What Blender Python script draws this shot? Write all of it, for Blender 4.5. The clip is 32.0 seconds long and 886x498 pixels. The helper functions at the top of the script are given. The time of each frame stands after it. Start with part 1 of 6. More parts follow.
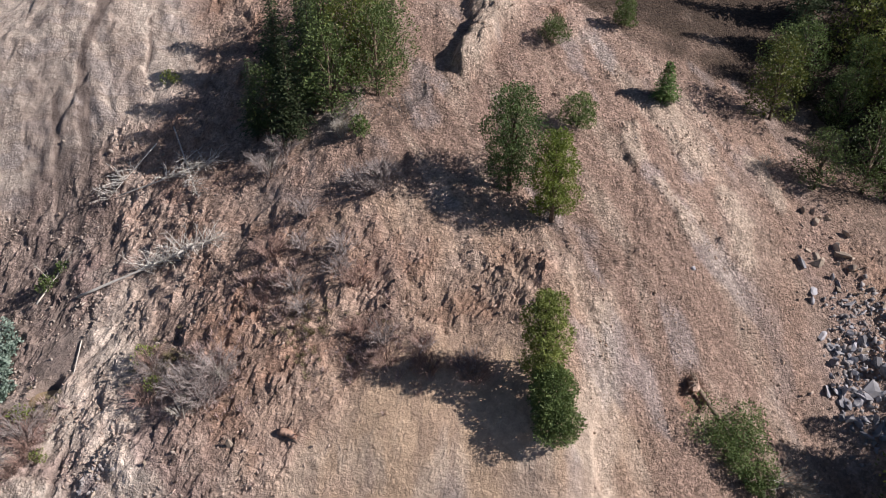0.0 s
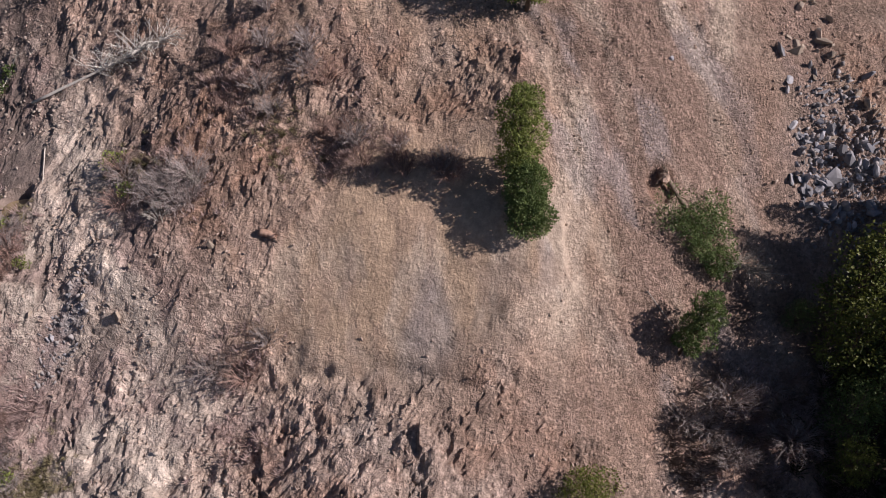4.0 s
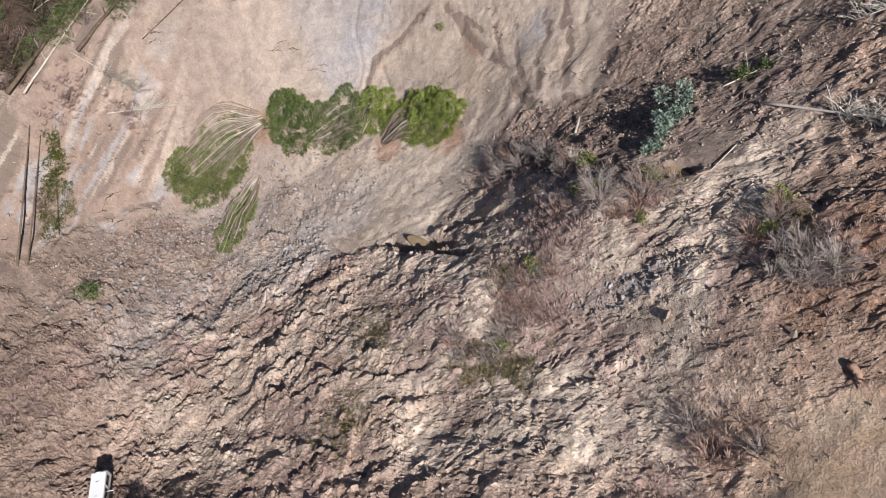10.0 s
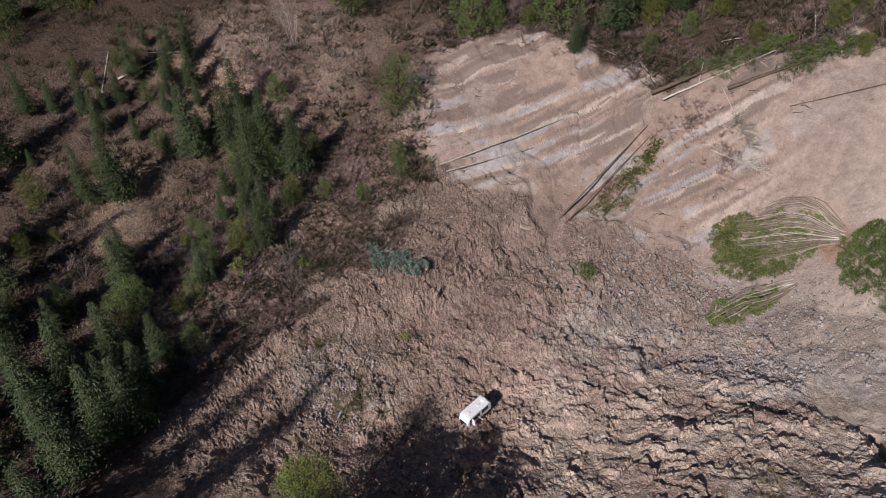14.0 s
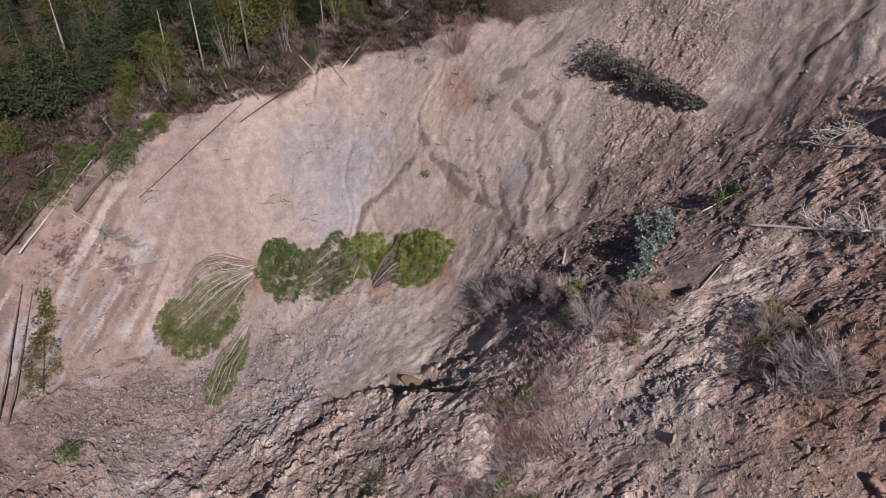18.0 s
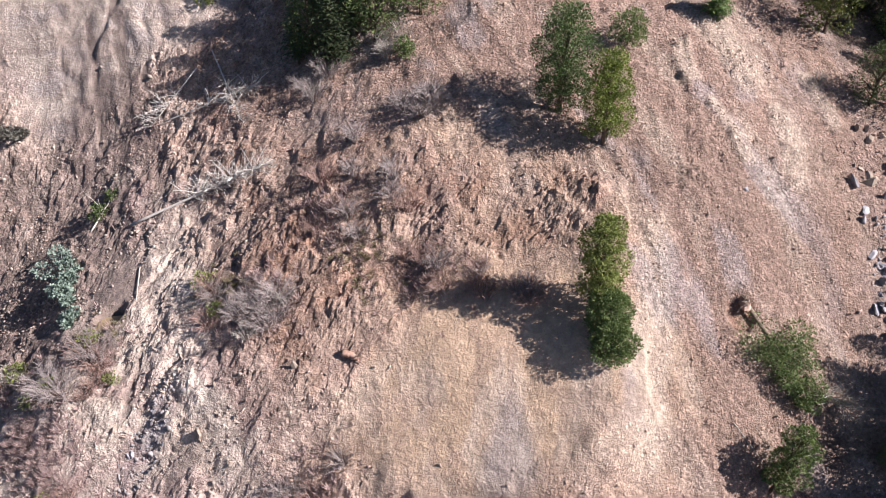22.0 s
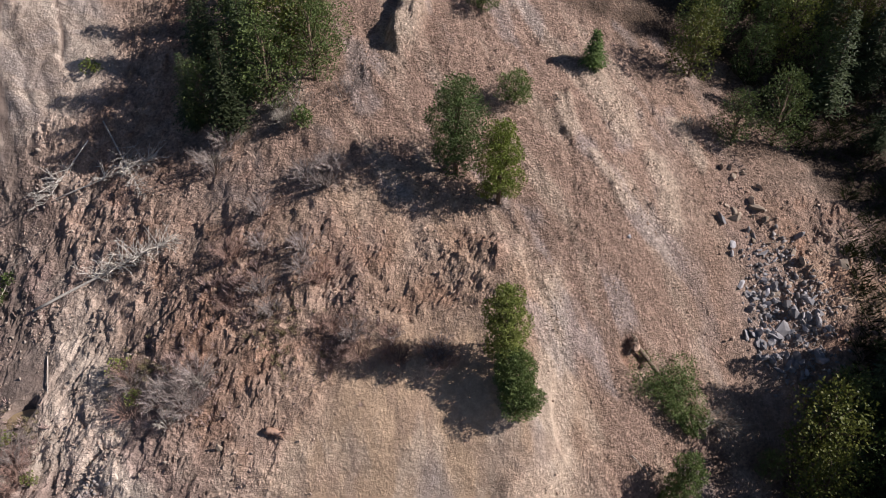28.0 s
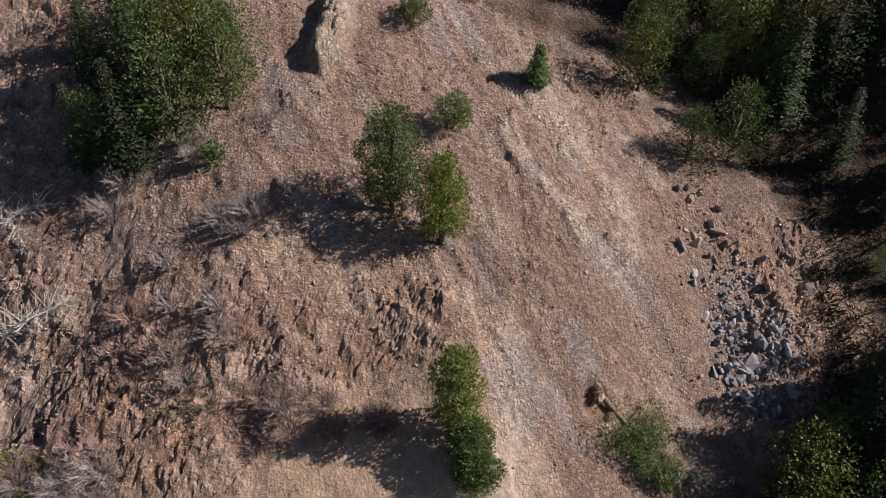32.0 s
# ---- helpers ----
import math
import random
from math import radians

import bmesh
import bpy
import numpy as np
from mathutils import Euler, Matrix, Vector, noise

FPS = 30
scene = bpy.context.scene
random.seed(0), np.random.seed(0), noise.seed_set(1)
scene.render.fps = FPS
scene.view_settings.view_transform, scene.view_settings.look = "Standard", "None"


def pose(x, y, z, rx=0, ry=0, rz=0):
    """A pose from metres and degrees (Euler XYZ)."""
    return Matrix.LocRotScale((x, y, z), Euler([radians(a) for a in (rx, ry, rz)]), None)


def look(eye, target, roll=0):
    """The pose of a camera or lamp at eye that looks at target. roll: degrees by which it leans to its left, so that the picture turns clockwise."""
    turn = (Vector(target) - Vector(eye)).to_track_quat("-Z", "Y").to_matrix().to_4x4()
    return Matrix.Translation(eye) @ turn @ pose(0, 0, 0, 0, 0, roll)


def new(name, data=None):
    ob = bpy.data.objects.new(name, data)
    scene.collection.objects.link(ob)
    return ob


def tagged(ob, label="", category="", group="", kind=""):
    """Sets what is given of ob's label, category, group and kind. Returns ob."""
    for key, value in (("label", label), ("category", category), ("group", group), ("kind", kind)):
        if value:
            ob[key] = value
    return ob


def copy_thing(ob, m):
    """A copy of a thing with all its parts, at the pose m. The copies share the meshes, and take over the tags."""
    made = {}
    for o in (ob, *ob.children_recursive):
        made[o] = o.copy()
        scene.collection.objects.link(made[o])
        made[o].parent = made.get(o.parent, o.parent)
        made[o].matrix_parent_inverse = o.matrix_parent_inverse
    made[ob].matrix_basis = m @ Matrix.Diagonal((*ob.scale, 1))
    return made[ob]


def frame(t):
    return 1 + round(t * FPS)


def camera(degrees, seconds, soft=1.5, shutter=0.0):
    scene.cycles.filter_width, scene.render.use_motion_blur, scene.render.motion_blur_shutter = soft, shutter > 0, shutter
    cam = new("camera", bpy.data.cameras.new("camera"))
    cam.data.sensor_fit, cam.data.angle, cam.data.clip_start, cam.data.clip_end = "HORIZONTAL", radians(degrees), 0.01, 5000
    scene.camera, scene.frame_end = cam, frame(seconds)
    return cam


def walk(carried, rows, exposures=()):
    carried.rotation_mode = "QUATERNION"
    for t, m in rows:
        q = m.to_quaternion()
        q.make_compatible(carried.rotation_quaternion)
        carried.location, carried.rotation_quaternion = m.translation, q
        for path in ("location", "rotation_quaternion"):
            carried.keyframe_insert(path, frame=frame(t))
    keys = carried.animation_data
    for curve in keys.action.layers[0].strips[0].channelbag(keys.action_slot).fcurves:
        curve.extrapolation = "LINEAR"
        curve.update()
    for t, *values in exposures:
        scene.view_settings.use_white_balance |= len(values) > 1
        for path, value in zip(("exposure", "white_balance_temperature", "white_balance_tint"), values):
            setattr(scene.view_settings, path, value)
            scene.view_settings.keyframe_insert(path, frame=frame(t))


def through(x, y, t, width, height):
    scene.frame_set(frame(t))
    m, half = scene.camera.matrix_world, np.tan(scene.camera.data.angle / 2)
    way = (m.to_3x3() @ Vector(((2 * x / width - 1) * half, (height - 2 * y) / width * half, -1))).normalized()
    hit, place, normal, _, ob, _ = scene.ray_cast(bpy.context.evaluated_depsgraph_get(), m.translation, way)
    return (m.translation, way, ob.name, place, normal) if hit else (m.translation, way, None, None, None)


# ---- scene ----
cam = camera(64.80, 32.0, soft=1.0)
# The drone's path: seconds, place in metres, turn in degrees.
PATH = [
    (0, 5.89, -0.6, 98.36, 59.75, -0.158, 3.681),
    (0.5, 6.01, -0.77, 98.06, 58.248, -0.232, 3.256),
    (1, 6.13, -0.75, 97.79, 51.668, -0.312, 2.882),
    (1.5, 6.22, -0.62, 97.63, 45.247, -0.377, 2.656),
    (2, 6.28, -0.56, 97.61, 43.772, -0.256, 2.342),
    (2.5, 6.33, -0.57, 97.65, 43.728, -0.181, 2.079),
    (3, 6.3, -0.53, 97.67, 43.7, -0.102, 1.742),
    (3.5, 6.14, -0.52, 97.72, 43.651, -0.22, 1.394),
    (5.5, 2.92, -0.7, 98.63, 43.217, -1.035, 0.205),
    (6, 2.09, -0.8, 98.98, 43.056, -0.441, 0.472),
    (6.5, 1.48, -0.77, 99.23, 42.877, -0.18, 0.54),
    (7, 1.15, -0.6, 99.46, 42.664, -0.268, 0.539),
    (7.5, 0.94, -0.33, 99.75, 42.422, -0.387, 2.309),
    (8, 0.58, -0.02, 99.94, 42.249, -0.666, 12.767),
    (8.5, -0, 0, 100, 42.218, -0.89, 31.101),
    (9, -0.47, 0.1, 99.59, 42.325, -1.376, 49.503),
    (9.5, -0.64, 0.55, 99.1, 42.4, -1.29, 55.396),
    (10, -0.75, 1.36, 98.53, 42.463, -0.957, 61.945),
    (10.5, -0.83, 2.37, 97.8, 42.612, -0.704, 72.544),
    (11, -0.81, 3.39, 97.26, 42.865, -0.475, 84.07),
    (11.5, -0.82, 4.41, 97.03, 43.166, -0.254, 94.191),
    (12, -0.88, 5.22, 96.96, 43.322, 0.036, 98.24),
    (12.5, -1.05, 5.76, 96.85, 43.582, 0.194, 104.607),
    (13, -1.18, 6.02, 96.69, 43.794, 0.178, 109.461),
    (13.5, -1.27, 6.08, 96.46, 44.116, 0.162, 115.282),
    (15.5, -0.82, 4.98, 95.62, 56.086, -0.049, 121.955),
    (16, -0.61, 4.16, 95.8, 55.864, -0.181, 110.974),
    (16.5, -0.22, 3.26, 96.05, 55.504, 0.219, 91.347),
    (17, 0.19, 2.36, 96.21, 55.203, 0.541, 75.538),
    (17.5, 0.45, 1.5, 96.3, 55.209, 0.564, 68.475),
    (18, 0.69, 0.75, 96.48, 55.107, 0.576, 59.826),
    (18.5, 0.86, 0.16, 96.72, 54.924, 0.578, 49.647),
    (19, 0.8, -0.21, 96.98, 54.68, 0.606, 40.309),
    (19.5, 0.74, -0.41, 97.3, 54.48, 0.638, 34.232),
    (20, 0.72, -0.51, 97.63, 54.327, 0.67, 30.324),
    (20.5, 0.83, -0.6, 97.96, 54.037, 0.65, 23.55),
    (21, 1.05, -0.78, 98.36, 53.787, 0.629, 15.456),
    (21.5, 1.39, -0.89, 98.85, 53.328, 0.989, 8.195),
    (22, 1.68, -0.86, 99.28, 52.994, 1.04, 4.191),
    (22.5, 1.84, -0.71, 99.6, 52.801, 1.018, 3.115),
    (23, 1.86, -0.52, 99.95, 52.597, 0.987, 2.544),
    (23.5, 1.81, -0.37, 100.52, 52.464, 0.923, 1.932),
    (24, 1.78, -0.22, 101.36, 52.401, 0.898, 1.269),
    (24.5, 1.8, -0.09, 102.47, 52.348, 0.849, 0.635),
    (25, 1.88, 0.09, 103.78, 52.261, 0.751, -0),
    (25.5, 1.98, 0.31, 105.15, 52.148, 0.663, -0.724),
    (26, 2.06, 0.49, 106.5, 52.012, 0.521, -1.462),
    (26.5, 2.04, 0.65, 107.66, 51.965, 0.404, -2.241),
    (28.5, 1.79, 2.19, 108.75, 51.571, -0.219, -5.069),
    (29, 1.84, 3.14, 108.66, 51.499, -0.378, -5.71),
    (29.5, 1.94, 4.24, 108.52, 51.439, -0.526, -6.399),
    (30, 2.11, 5.46, 108.32, 51.444, -0.623, -7.189),
    (30.5, 2.35, 6.78, 108.09, 51.438, -0.697, -7.909),
    (31, 2.62, 8.22, 107.88, 51.424, -0.755, -8.545),
    (31.5, 2.96, 9.91, 107.55, 51.459, -0.812, -9.133),
    (32, 3.34, 11.76, 107.12, 51.574, -0.866, -9.693),
]
EXPOSURES = [(0.0, 0.47, 6150, 14), (1.0, 0.45, 6050, 20), (3.0, 0.22, 6200, 21), (6.0, 0.10, 6250, 18), (7.0, 0.09, 6250, 18), (8.0, 0.22, 6300, 14), (9.0, 0.39, 6250, 11), (10.0, 0.36, 6200, 11), (12.0, -0.04, 6200, 14), (13.0, -0.13, 6200, 15), (16.0, -0.05, 6100, 17), (17.0, -0.10, 6150, 22), (18.0, -0.08, 6100, 22), (19.0, 0.35, 6100, 18), (20.0, 0.84, 6050, 17), (21.0, 0.97, 6050, 17), (22.5, 0.99, 6050, 18), (24.0, 0.84, 6150, 16), (25.0, 0.72, 6200, 16), (26.0, 0.50, 6250, 16), (29.0, 0.28, 6350, 15), (32.0, 0.17, 6300, 15)]
walk(cam, [(t, pose(*p)) for t, *p in PATH], EXPOSURES)

# ---- sky and sun ----
SUN_AZ, SUN_EL = 96.0, 35.5  # compass turn from +y towards +x, height over the horizon, in degrees
world = bpy.data.worlds.new("world")
scene.world = world
world.use_nodes = True
wn = world.node_tree.nodes
sky = wn.new("ShaderNodeTexSky")
sky.sky_type, sky.sun_disc = "NISHITA", False
sky.sun_elevation, sky.sun_rotation = radians(SUN_EL), radians(SUN_AZ)
sky.altitude, sky.air_density, sky.dust_density = 400.0, 0.7, 0.3
world.node_tree.links.new(sky.outputs[0], wn["Background"].inputs[0])
wn["Background"].inputs[1].default_value = 0.05
sun = new("sun", bpy.data.lights.new("sun", "SUN"))
sun.data.energy, sun.data.angle, sun.data.color = 5.0, radians(0.53), (1.0, 0.93, 0.84)
SUN_DIR = Vector((math.sin(radians(SUN_AZ)) * math.cos(radians(SUN_EL)), math.cos(radians(SUN_AZ)) * math.cos(radians(SUN_EL)), math.sin(radians(SUN_EL))))
sun.matrix_world = look(SUN_DIR * 400, (0, 0, 0))

# ---- materials ----
def material(name, rough=0.9):
    m = bpy.data.materials.new(name)
    m.use_nodes = True
    b = m.node_tree.nodes["Principled BSDF"]
    b.inputs["Roughness"].default_value = rough
    b.inputs["Specular IOR Level"].default_value = 0.25
    return m, m.node_tree.nodes, m.node_tree.links, b


def noise_node(n, l, scale, detail=6, rough=0.6, vec=None):
    t = n.new("ShaderNodeTexNoise")
    t.inputs["Scale"].default_value, t.inputs["Detail"].default_value, t.inputs["Roughness"].default_value = scale, detail, rough
    if vec is not None:
        l.new(vec, t.inputs["Vector"])
    return t.outputs["Fac"]


def mapped(n, l, value, a, b, lo, hi):
    r = n.new("ShaderNodeMapRange")
    for k, v in zip(("From Min", "From Max", "To Min", "To Max"), (a, b, lo, hi)):
        r.inputs[k].default_value = v
    l.new(value, r.inputs["Value"])
    return r.outputs["Result"]


def scaled(n, l, color, *values):
    """The colour times one or more grey values."""
    for v in values:
        x = n.new("ShaderNodeVectorMath")
        x.operation = "SCALE"
        l.new(color, x.inputs[0])
        l.new(v, x.inputs["Scale"])
        color = x.outputs[0]
    return color


def bumped(n, l, b, heights):
    prev = None
    for h, dist, strength in heights:
        k = n.new("ShaderNodeBump")
        k.inputs["Distance"].default_value, k.inputs["Strength"].default_value = dist, strength
        l.new(h, k.inputs["Height"])
        if prev is not None:
            l.new(prev, k.inputs["Normal"])
        prev = k.outputs["Normal"]
    l.new(prev, b.inputs["Normal"])


def cells(n, l, pos, scale):
    """Rounded stones packed side by side: height of each, and a number for each."""
    v = n.new("ShaderNodeTexVoronoi")
    v.inputs["Scale"].default_value = scale
    l.new(pos, v.inputs["Vector"])
    sep = n.new("ShaderNodeSeparateColor")
    l.new(v.outputs["Color"], sep.inputs[0])
    return mapped(n, l, v.outputs["Distance"], 0.0, 0.75, 1.0, 0.0), sep.outputs[0]


def math_node(n, l, op, a, b):
    m = n.new("ShaderNodeMath")
    m.operation = op
    for i, v in enumerate((a, b)):
        if isinstance(v, (int, float)):
            m.inputs[i].default_value = v
        else:
            l.new(v, m.inputs[i])
    return m.outputs[0]


def earth_material():
    """Bare soil and rubble; the kind of soil and its coarseness come from the ground's own layer."""
    m, n, l, b = material("earth", 0.95)
    at = n.new("ShaderNodeAttribute")
    at.attribute_name = "soil"
    coarse = at.outputs["Alpha"]
    pos = n.new("ShaderNodeTexCoord").outputs["Object"]
    fine, mid, wide = noise_node(n, l, 3.2, 8, 0.75, pos), noise_node(n, l, 0.6, 6, 0.65, pos), noise_node(n, l, 0.07, 4, 0.55, pos)
    warp = n.new("ShaderNodeVectorMath")
    warp.operation = "MULTIPLY_ADD"
    nz = n.new("ShaderNodeTexNoise")
    nz.inputs["Scale"].default_value = 1.3
    l.new(pos, nz.inputs["Vector"])
    l.new(nz.outputs["Color"], warp.inputs[0])
    warp.inputs[1].default_value = (0.35, 0.35, 0.35)
    l.new(pos, warp.inputs[2])
    big_h, big_c = cells(n, l, warp.outputs[0], 1.1)
    mid_h, mid_c = cells(n, l, warp.outputs[0], 2.7)
    tiny_h, tiny_c = cells(n, l, pos, 6.0)
    # stones show only here and there
    some = mapped(n, l, noise_node(n, l, 0.16, 5, 0.65, pos), 0.46, 0.6, 0.0, 1.0)
    few = mapped(n, l, noise_node(n, l, 0.35, 5, 0.65, warp.outputs[0]), 0.46, 0.64, 0.06, 1.0)
    rock, grit = math_node(n, l, "MULTIPLY", some, coarse), math_node(n, l, "MULTIPLY", few, coarse)
    crumb = noise_node(n, l, 1.5, 9, 0.72, warp.outputs[0])
    height = math_node(n, l, "MULTIPLY", math_node(n, l, "MULTIPLY", big_h, 0.22), rock)
    pebble = mapped(n, l, mid_c, 0.5, 0.72, 0.0, 1.0)
    height = math_node(n, l, "ADD", height, math_node(n, l, "MULTIPLY", math_node(n, l, "MULTIPLY", math_node(n, l, "MULTIPLY", mid_h, pebble), 0.25), coarse))
    height = math_node(n, l, "ADD", height, math_node(n, l, "MULTIPLY", math_node(n, l, "MULTIPLY", tiny_h, 0.14), math_node(n, l, "ADD", math_node(n, l, "MULTIPLY", coarse, 0.7), math_node(n, l, "MULTIPLY", grit, 0.3))))
    height = math_node(n, l, "ADD", height, math_node(n, l, "MULTIPLY", math_node(n, l, "MULTIPLY", crumb, 0.5), math_node(n, l, "ADD", math_node(n, l, "MULTIPLY", coarse, 0.85), 0.18)))
    height = math_node(n, l, "ADD", height, math_node(n, l, "MULTIPLY", mid, 0.22))
    bumped(n, l, b, [(height, 1.0, 1.0)])
    spread = math_node(n, l, "MULTIPLY", coarse, 1.0)
    shade = math_node(n, l, "ADD", math_node(n, l, "MULTIPLY", math_node(n, l, "MULTIPLY", math_node(n, l, "SUBTRACT", mid_c, 0.5), 0.6), spread), 1.0)
    speck = math_node(n, l, "ADD", math_node(n, l, "MULTIPLY", math_node(n, l, "MULTIPLY", math_node(n, l, "SUBTRACT", fine, 0.5), 2.6), math_node(n, l, "ADD", math_node(n, l, "MULTIPLY", coarse, 0.8), 0.2)), 1.0)
    c = scaled(n, l, at.outputs["Color"], shade, speck, mapped(n, l, mid, 0.3, 0.7, 0.8, 1.2), mapped(n, l, wide, 0.3, 0.7, 0.86, 1.14))
    # stains with crisp, frayed edges: wet mud, dark crumbled soil, pale dust
    sp = n.new("ShaderNodeAttribute")
    sp.attribute_name = "stain"
    chan = n.new("ShaderNodeSeparateColor")
    l.new(sp.outputs["Color"], chan.inputs[0])
    fray = math_node(n, l, "ADD", math_node(n, l, "MULTIPLY", math_node(n, l, "SUBTRACT", crumb, 0.5), 0.7), math_node(n, l, "MULTIPLY", math_node(n, l, "SUBTRACT", mid, 0.5), 0.8))
    for i, (tint, amount) in enumerate((((0.19, 0.145, 0.122), 0.8), ((0.235, 0.175, 0.148), 0.6), ((0.50, 0.415, 0.345), 0.45))):
        k = mapped(n, l, math_node(n, l, "ADD", chan.outputs[i], fray), 0.47, 0.60, 0.0, amount)
        blend = n.new("ShaderNodeMix")
        blend.data_type = "RGBA"
        l.new(math_node(n, l, "MULTIPLY", k, mapped(n, l, chan.outputs[i], 0.02, 0.2, 0.0, 1.0)), blend.inputs["Factor"])
        l.new(c, blend.inputs["A"])
        rgb = n.new("ShaderNodeRGB")
        rgb.outputs[0].default_value = (*tint, 1)
        l.new(scaled(n, l, rgb.outputs[0], speck), blend.inputs["B"])
        c = blend.outputs["Result"]
    l.new(c, b.inputs["Base Color"])
    return m


def plain_material(name, color, rough=0.9, scale=4.0, amount=0.35, bump=0.03, spread=0.25):
    """One base colour with grain, uneven from piece to piece."""
    m, n, l, b = material(name, rough)
    pos = n.new("ShaderNodeTexCoord").outputs["Object"]
    rgb = n.new("ShaderNodeRGB")
    rgb.outputs[0].default_value = (*color, 1)
    f, g = noise_node(n, l, scale, 6, 0.65, pos), noise_node(n, l, scale / 6, 3, 0.5, pos)
    rand = n.new("ShaderNodeObjectInfo").outputs["Random"]
    isle = n.new("ShaderNodeNewGeometry").outputs["Random Per Island"]
    c = scaled(n, l, rgb.outputs[0], mapped(n, l, f, 0.25, 0.75, 1 - amount, 1 + amount), mapped(n, l, g, 0.3, 0.7, 1 - amount / 2, 1 + amount / 2),
               mapped(n, l, rand, 0, 1, 1 - spread, 1 + spread), mapped(n, l, isle, 0, 1, 1 - spread, 1 + spread))
    l.new(c, b.inputs["Base Color"])
    if bump:
        bumped(n, l, b, [(f, bump, 0.8)])
    return m


def leaf_material(name, dark, light, rough=0.55, through=0.25):
    """Leaves and needles: the colour drifts between two greens from tree to tree and from spray to spray."""
    m, n, l, b = material(name, rough)
    mix = n.new("ShaderNodeMix")
    mix.data_type = "RGBA"
    isle = n.new("ShaderNodeNewGeometry").outputs["Random Per Island"]
    rand = n.new("ShaderNodeObjectInfo").outputs["Random"]
    pos = n.new("ShaderNodeTexCoord").outputs["Object"]
    blot = noise_node(n, l, 0.6, 3, 0.5, pos)
    add = n.new("ShaderNodeMath")
    add.operation = "MULTIPLY_ADD"
    l.new(isle, add.inputs[0])
    add.inputs[1].default_value = 0.55
    l.new(mapped(n, l, blot, 0.3, 0.7, 0.0, 0.5), add.inputs[2])
    l.new(add.outputs[0], mix.inputs["Factor"])
    mix.inputs["A"].default_value, mix.inputs["B"].default_value = (*dark, 1), (*light, 1)
    c = scaled(n, l, mix.outputs["Result"], mapped(n, l, rand, 0, 1, 0.75, 1.25))
    l.new(c, b.inputs["Base Color"])
    tr = n.new("ShaderNodeBsdfTranslucent")
    l.new(c, tr.inputs["Color"])
    ms = n.new("ShaderNodeMixShader")
    ms.inputs[0].default_value = through
    l.new(b.outputs[0], ms.inputs[1])
    l.new(tr.outputs[0], ms.inputs[2])
    l.new(ms.outputs[0], n["Material Output"].inputs[0])
    return m


EARTH = earth_material()
BARK = plain_material("bark", (0.13, 0.095, 0.07), 0.95, 3.0, 0.45, 0.04)
BLEACHED = plain_material("bleached_wood", (0.60, 0.555, 0.50), 0.85, 3.0, 0.2, 0.02)
DEADWOOD = plain_material("dead_wood", (0.42, 0.38, 0.33), 0.9, 3.0, 0.3, 0.02)
TWIG = plain_material("twig", (0.33, 0.28, 0.26), 0.95, 2.0, 0.3, 0.0)
TWIG_RED = plain_material("red_twig", (0.30, 0.20, 0.165), 0.95, 2.0, 0.3, 0.0)
NEEDLES = leaf_material("fir_needles", (0.034, 0.053, 0.027), (0.105, 0.13, 0.06))
NEEDLES_BLUE = leaf_material("blue_needles", (0.14, 0.19, 0.155), (0.33, 0.40, 0.33))
NEEDLES_GREY = leaf_material("withered_needles", (0.07, 0.07, 0.058), (0.20, 0.19, 0.16))
LEAVES = leaf_material("dark_leaves", (0.055, 0.09, 0.03), (0.18, 0.23, 0.075))
LEAVES_BRIGHT = leaf_material("bright_leaves", (0.10, 0.14, 0.03), (0.34, 0.38, 0.11), 0.5, 0.3)
LEAVES_OLIVE = leaf_material("olive_leaves", (0.06, 0.085, 0.02), (0.20, 0.21, 0.05), 0.5, 0.3)

# ---- the lie of the land ----
def gnoise(x, y, seed=0):
    """Gradient noise in the plane, about -1 to 1, for arrays."""
    xi, yi = np.floor(x).astype(np.int64), np.floor(y).astype(np.int64)
    fx, fy = x - xi, y - yi
    u, v = fx * fx * fx * (fx * (fx * 6 - 15) + 10), fy * fy * fy * (fy * (fy * 6 - 15) + 10)

    def grad(ix, iy, dx, dy):
        h = (ix * 374761393 + iy * 668265263 + seed * 1274126177) & 0x7FFFFFFF
        h = ((h ^ (h >> 13)) * 1103515245) & 0x7FFFFFFF
        a = (h ^ (h >> 16)) % 4096 * (2 * np.pi / 4096)
        return np.cos(a) * dx + np.sin(a) * dy

    a, b = grad(xi, yi, fx, fy), grad(xi + 1, yi, fx - 1, fy)
    c, d = grad(xi, yi + 1, fx, fy - 1), grad(xi + 1, yi + 1, fx - 1, fy - 1)
    return 1.5 * (a + u * (b - a) + v * (c - a + u * (a - b - c + d)))


def fbm(x, y, seed=0, octaves=4, gain=0.5):
    out, amp = np.zeros(np.shape(x)), 1.0
    for o in range(octaves):
        out += amp * gnoise(np.asarray(x) * 2**o, np.asarray(y) * 2**o, seed + 17 * o)
        amp *= gain
    return out


def ramp(a, b, v):
    t = np.clip((v - a) / (b - a), 0, 1)
    return t * t * (3 - 2 * t)


# Cross-sections of the bowl: at each bearing (degrees from +y towards -x), radius and height.
R_LINE = np.arange(0.0, 3200.0, 2.0)
BEARINGS, SECTIONS = [], []


def section(bearing, *rz):
    r, z = [0.0] + [p[0] for p in rz] + [3200.0], [26.0] + [p[1] for p in rz] + [rz[-1][1] + 60.0]
    BEARINGS.append(bearing)
    line = np.interp(R_LINE, r, z)
    k = np.array([1, 2, 3, 2, 1]) / 9
    SECTIONS.append(np.convolve(np.pad(line, 2, "edge"), k, "valid"))


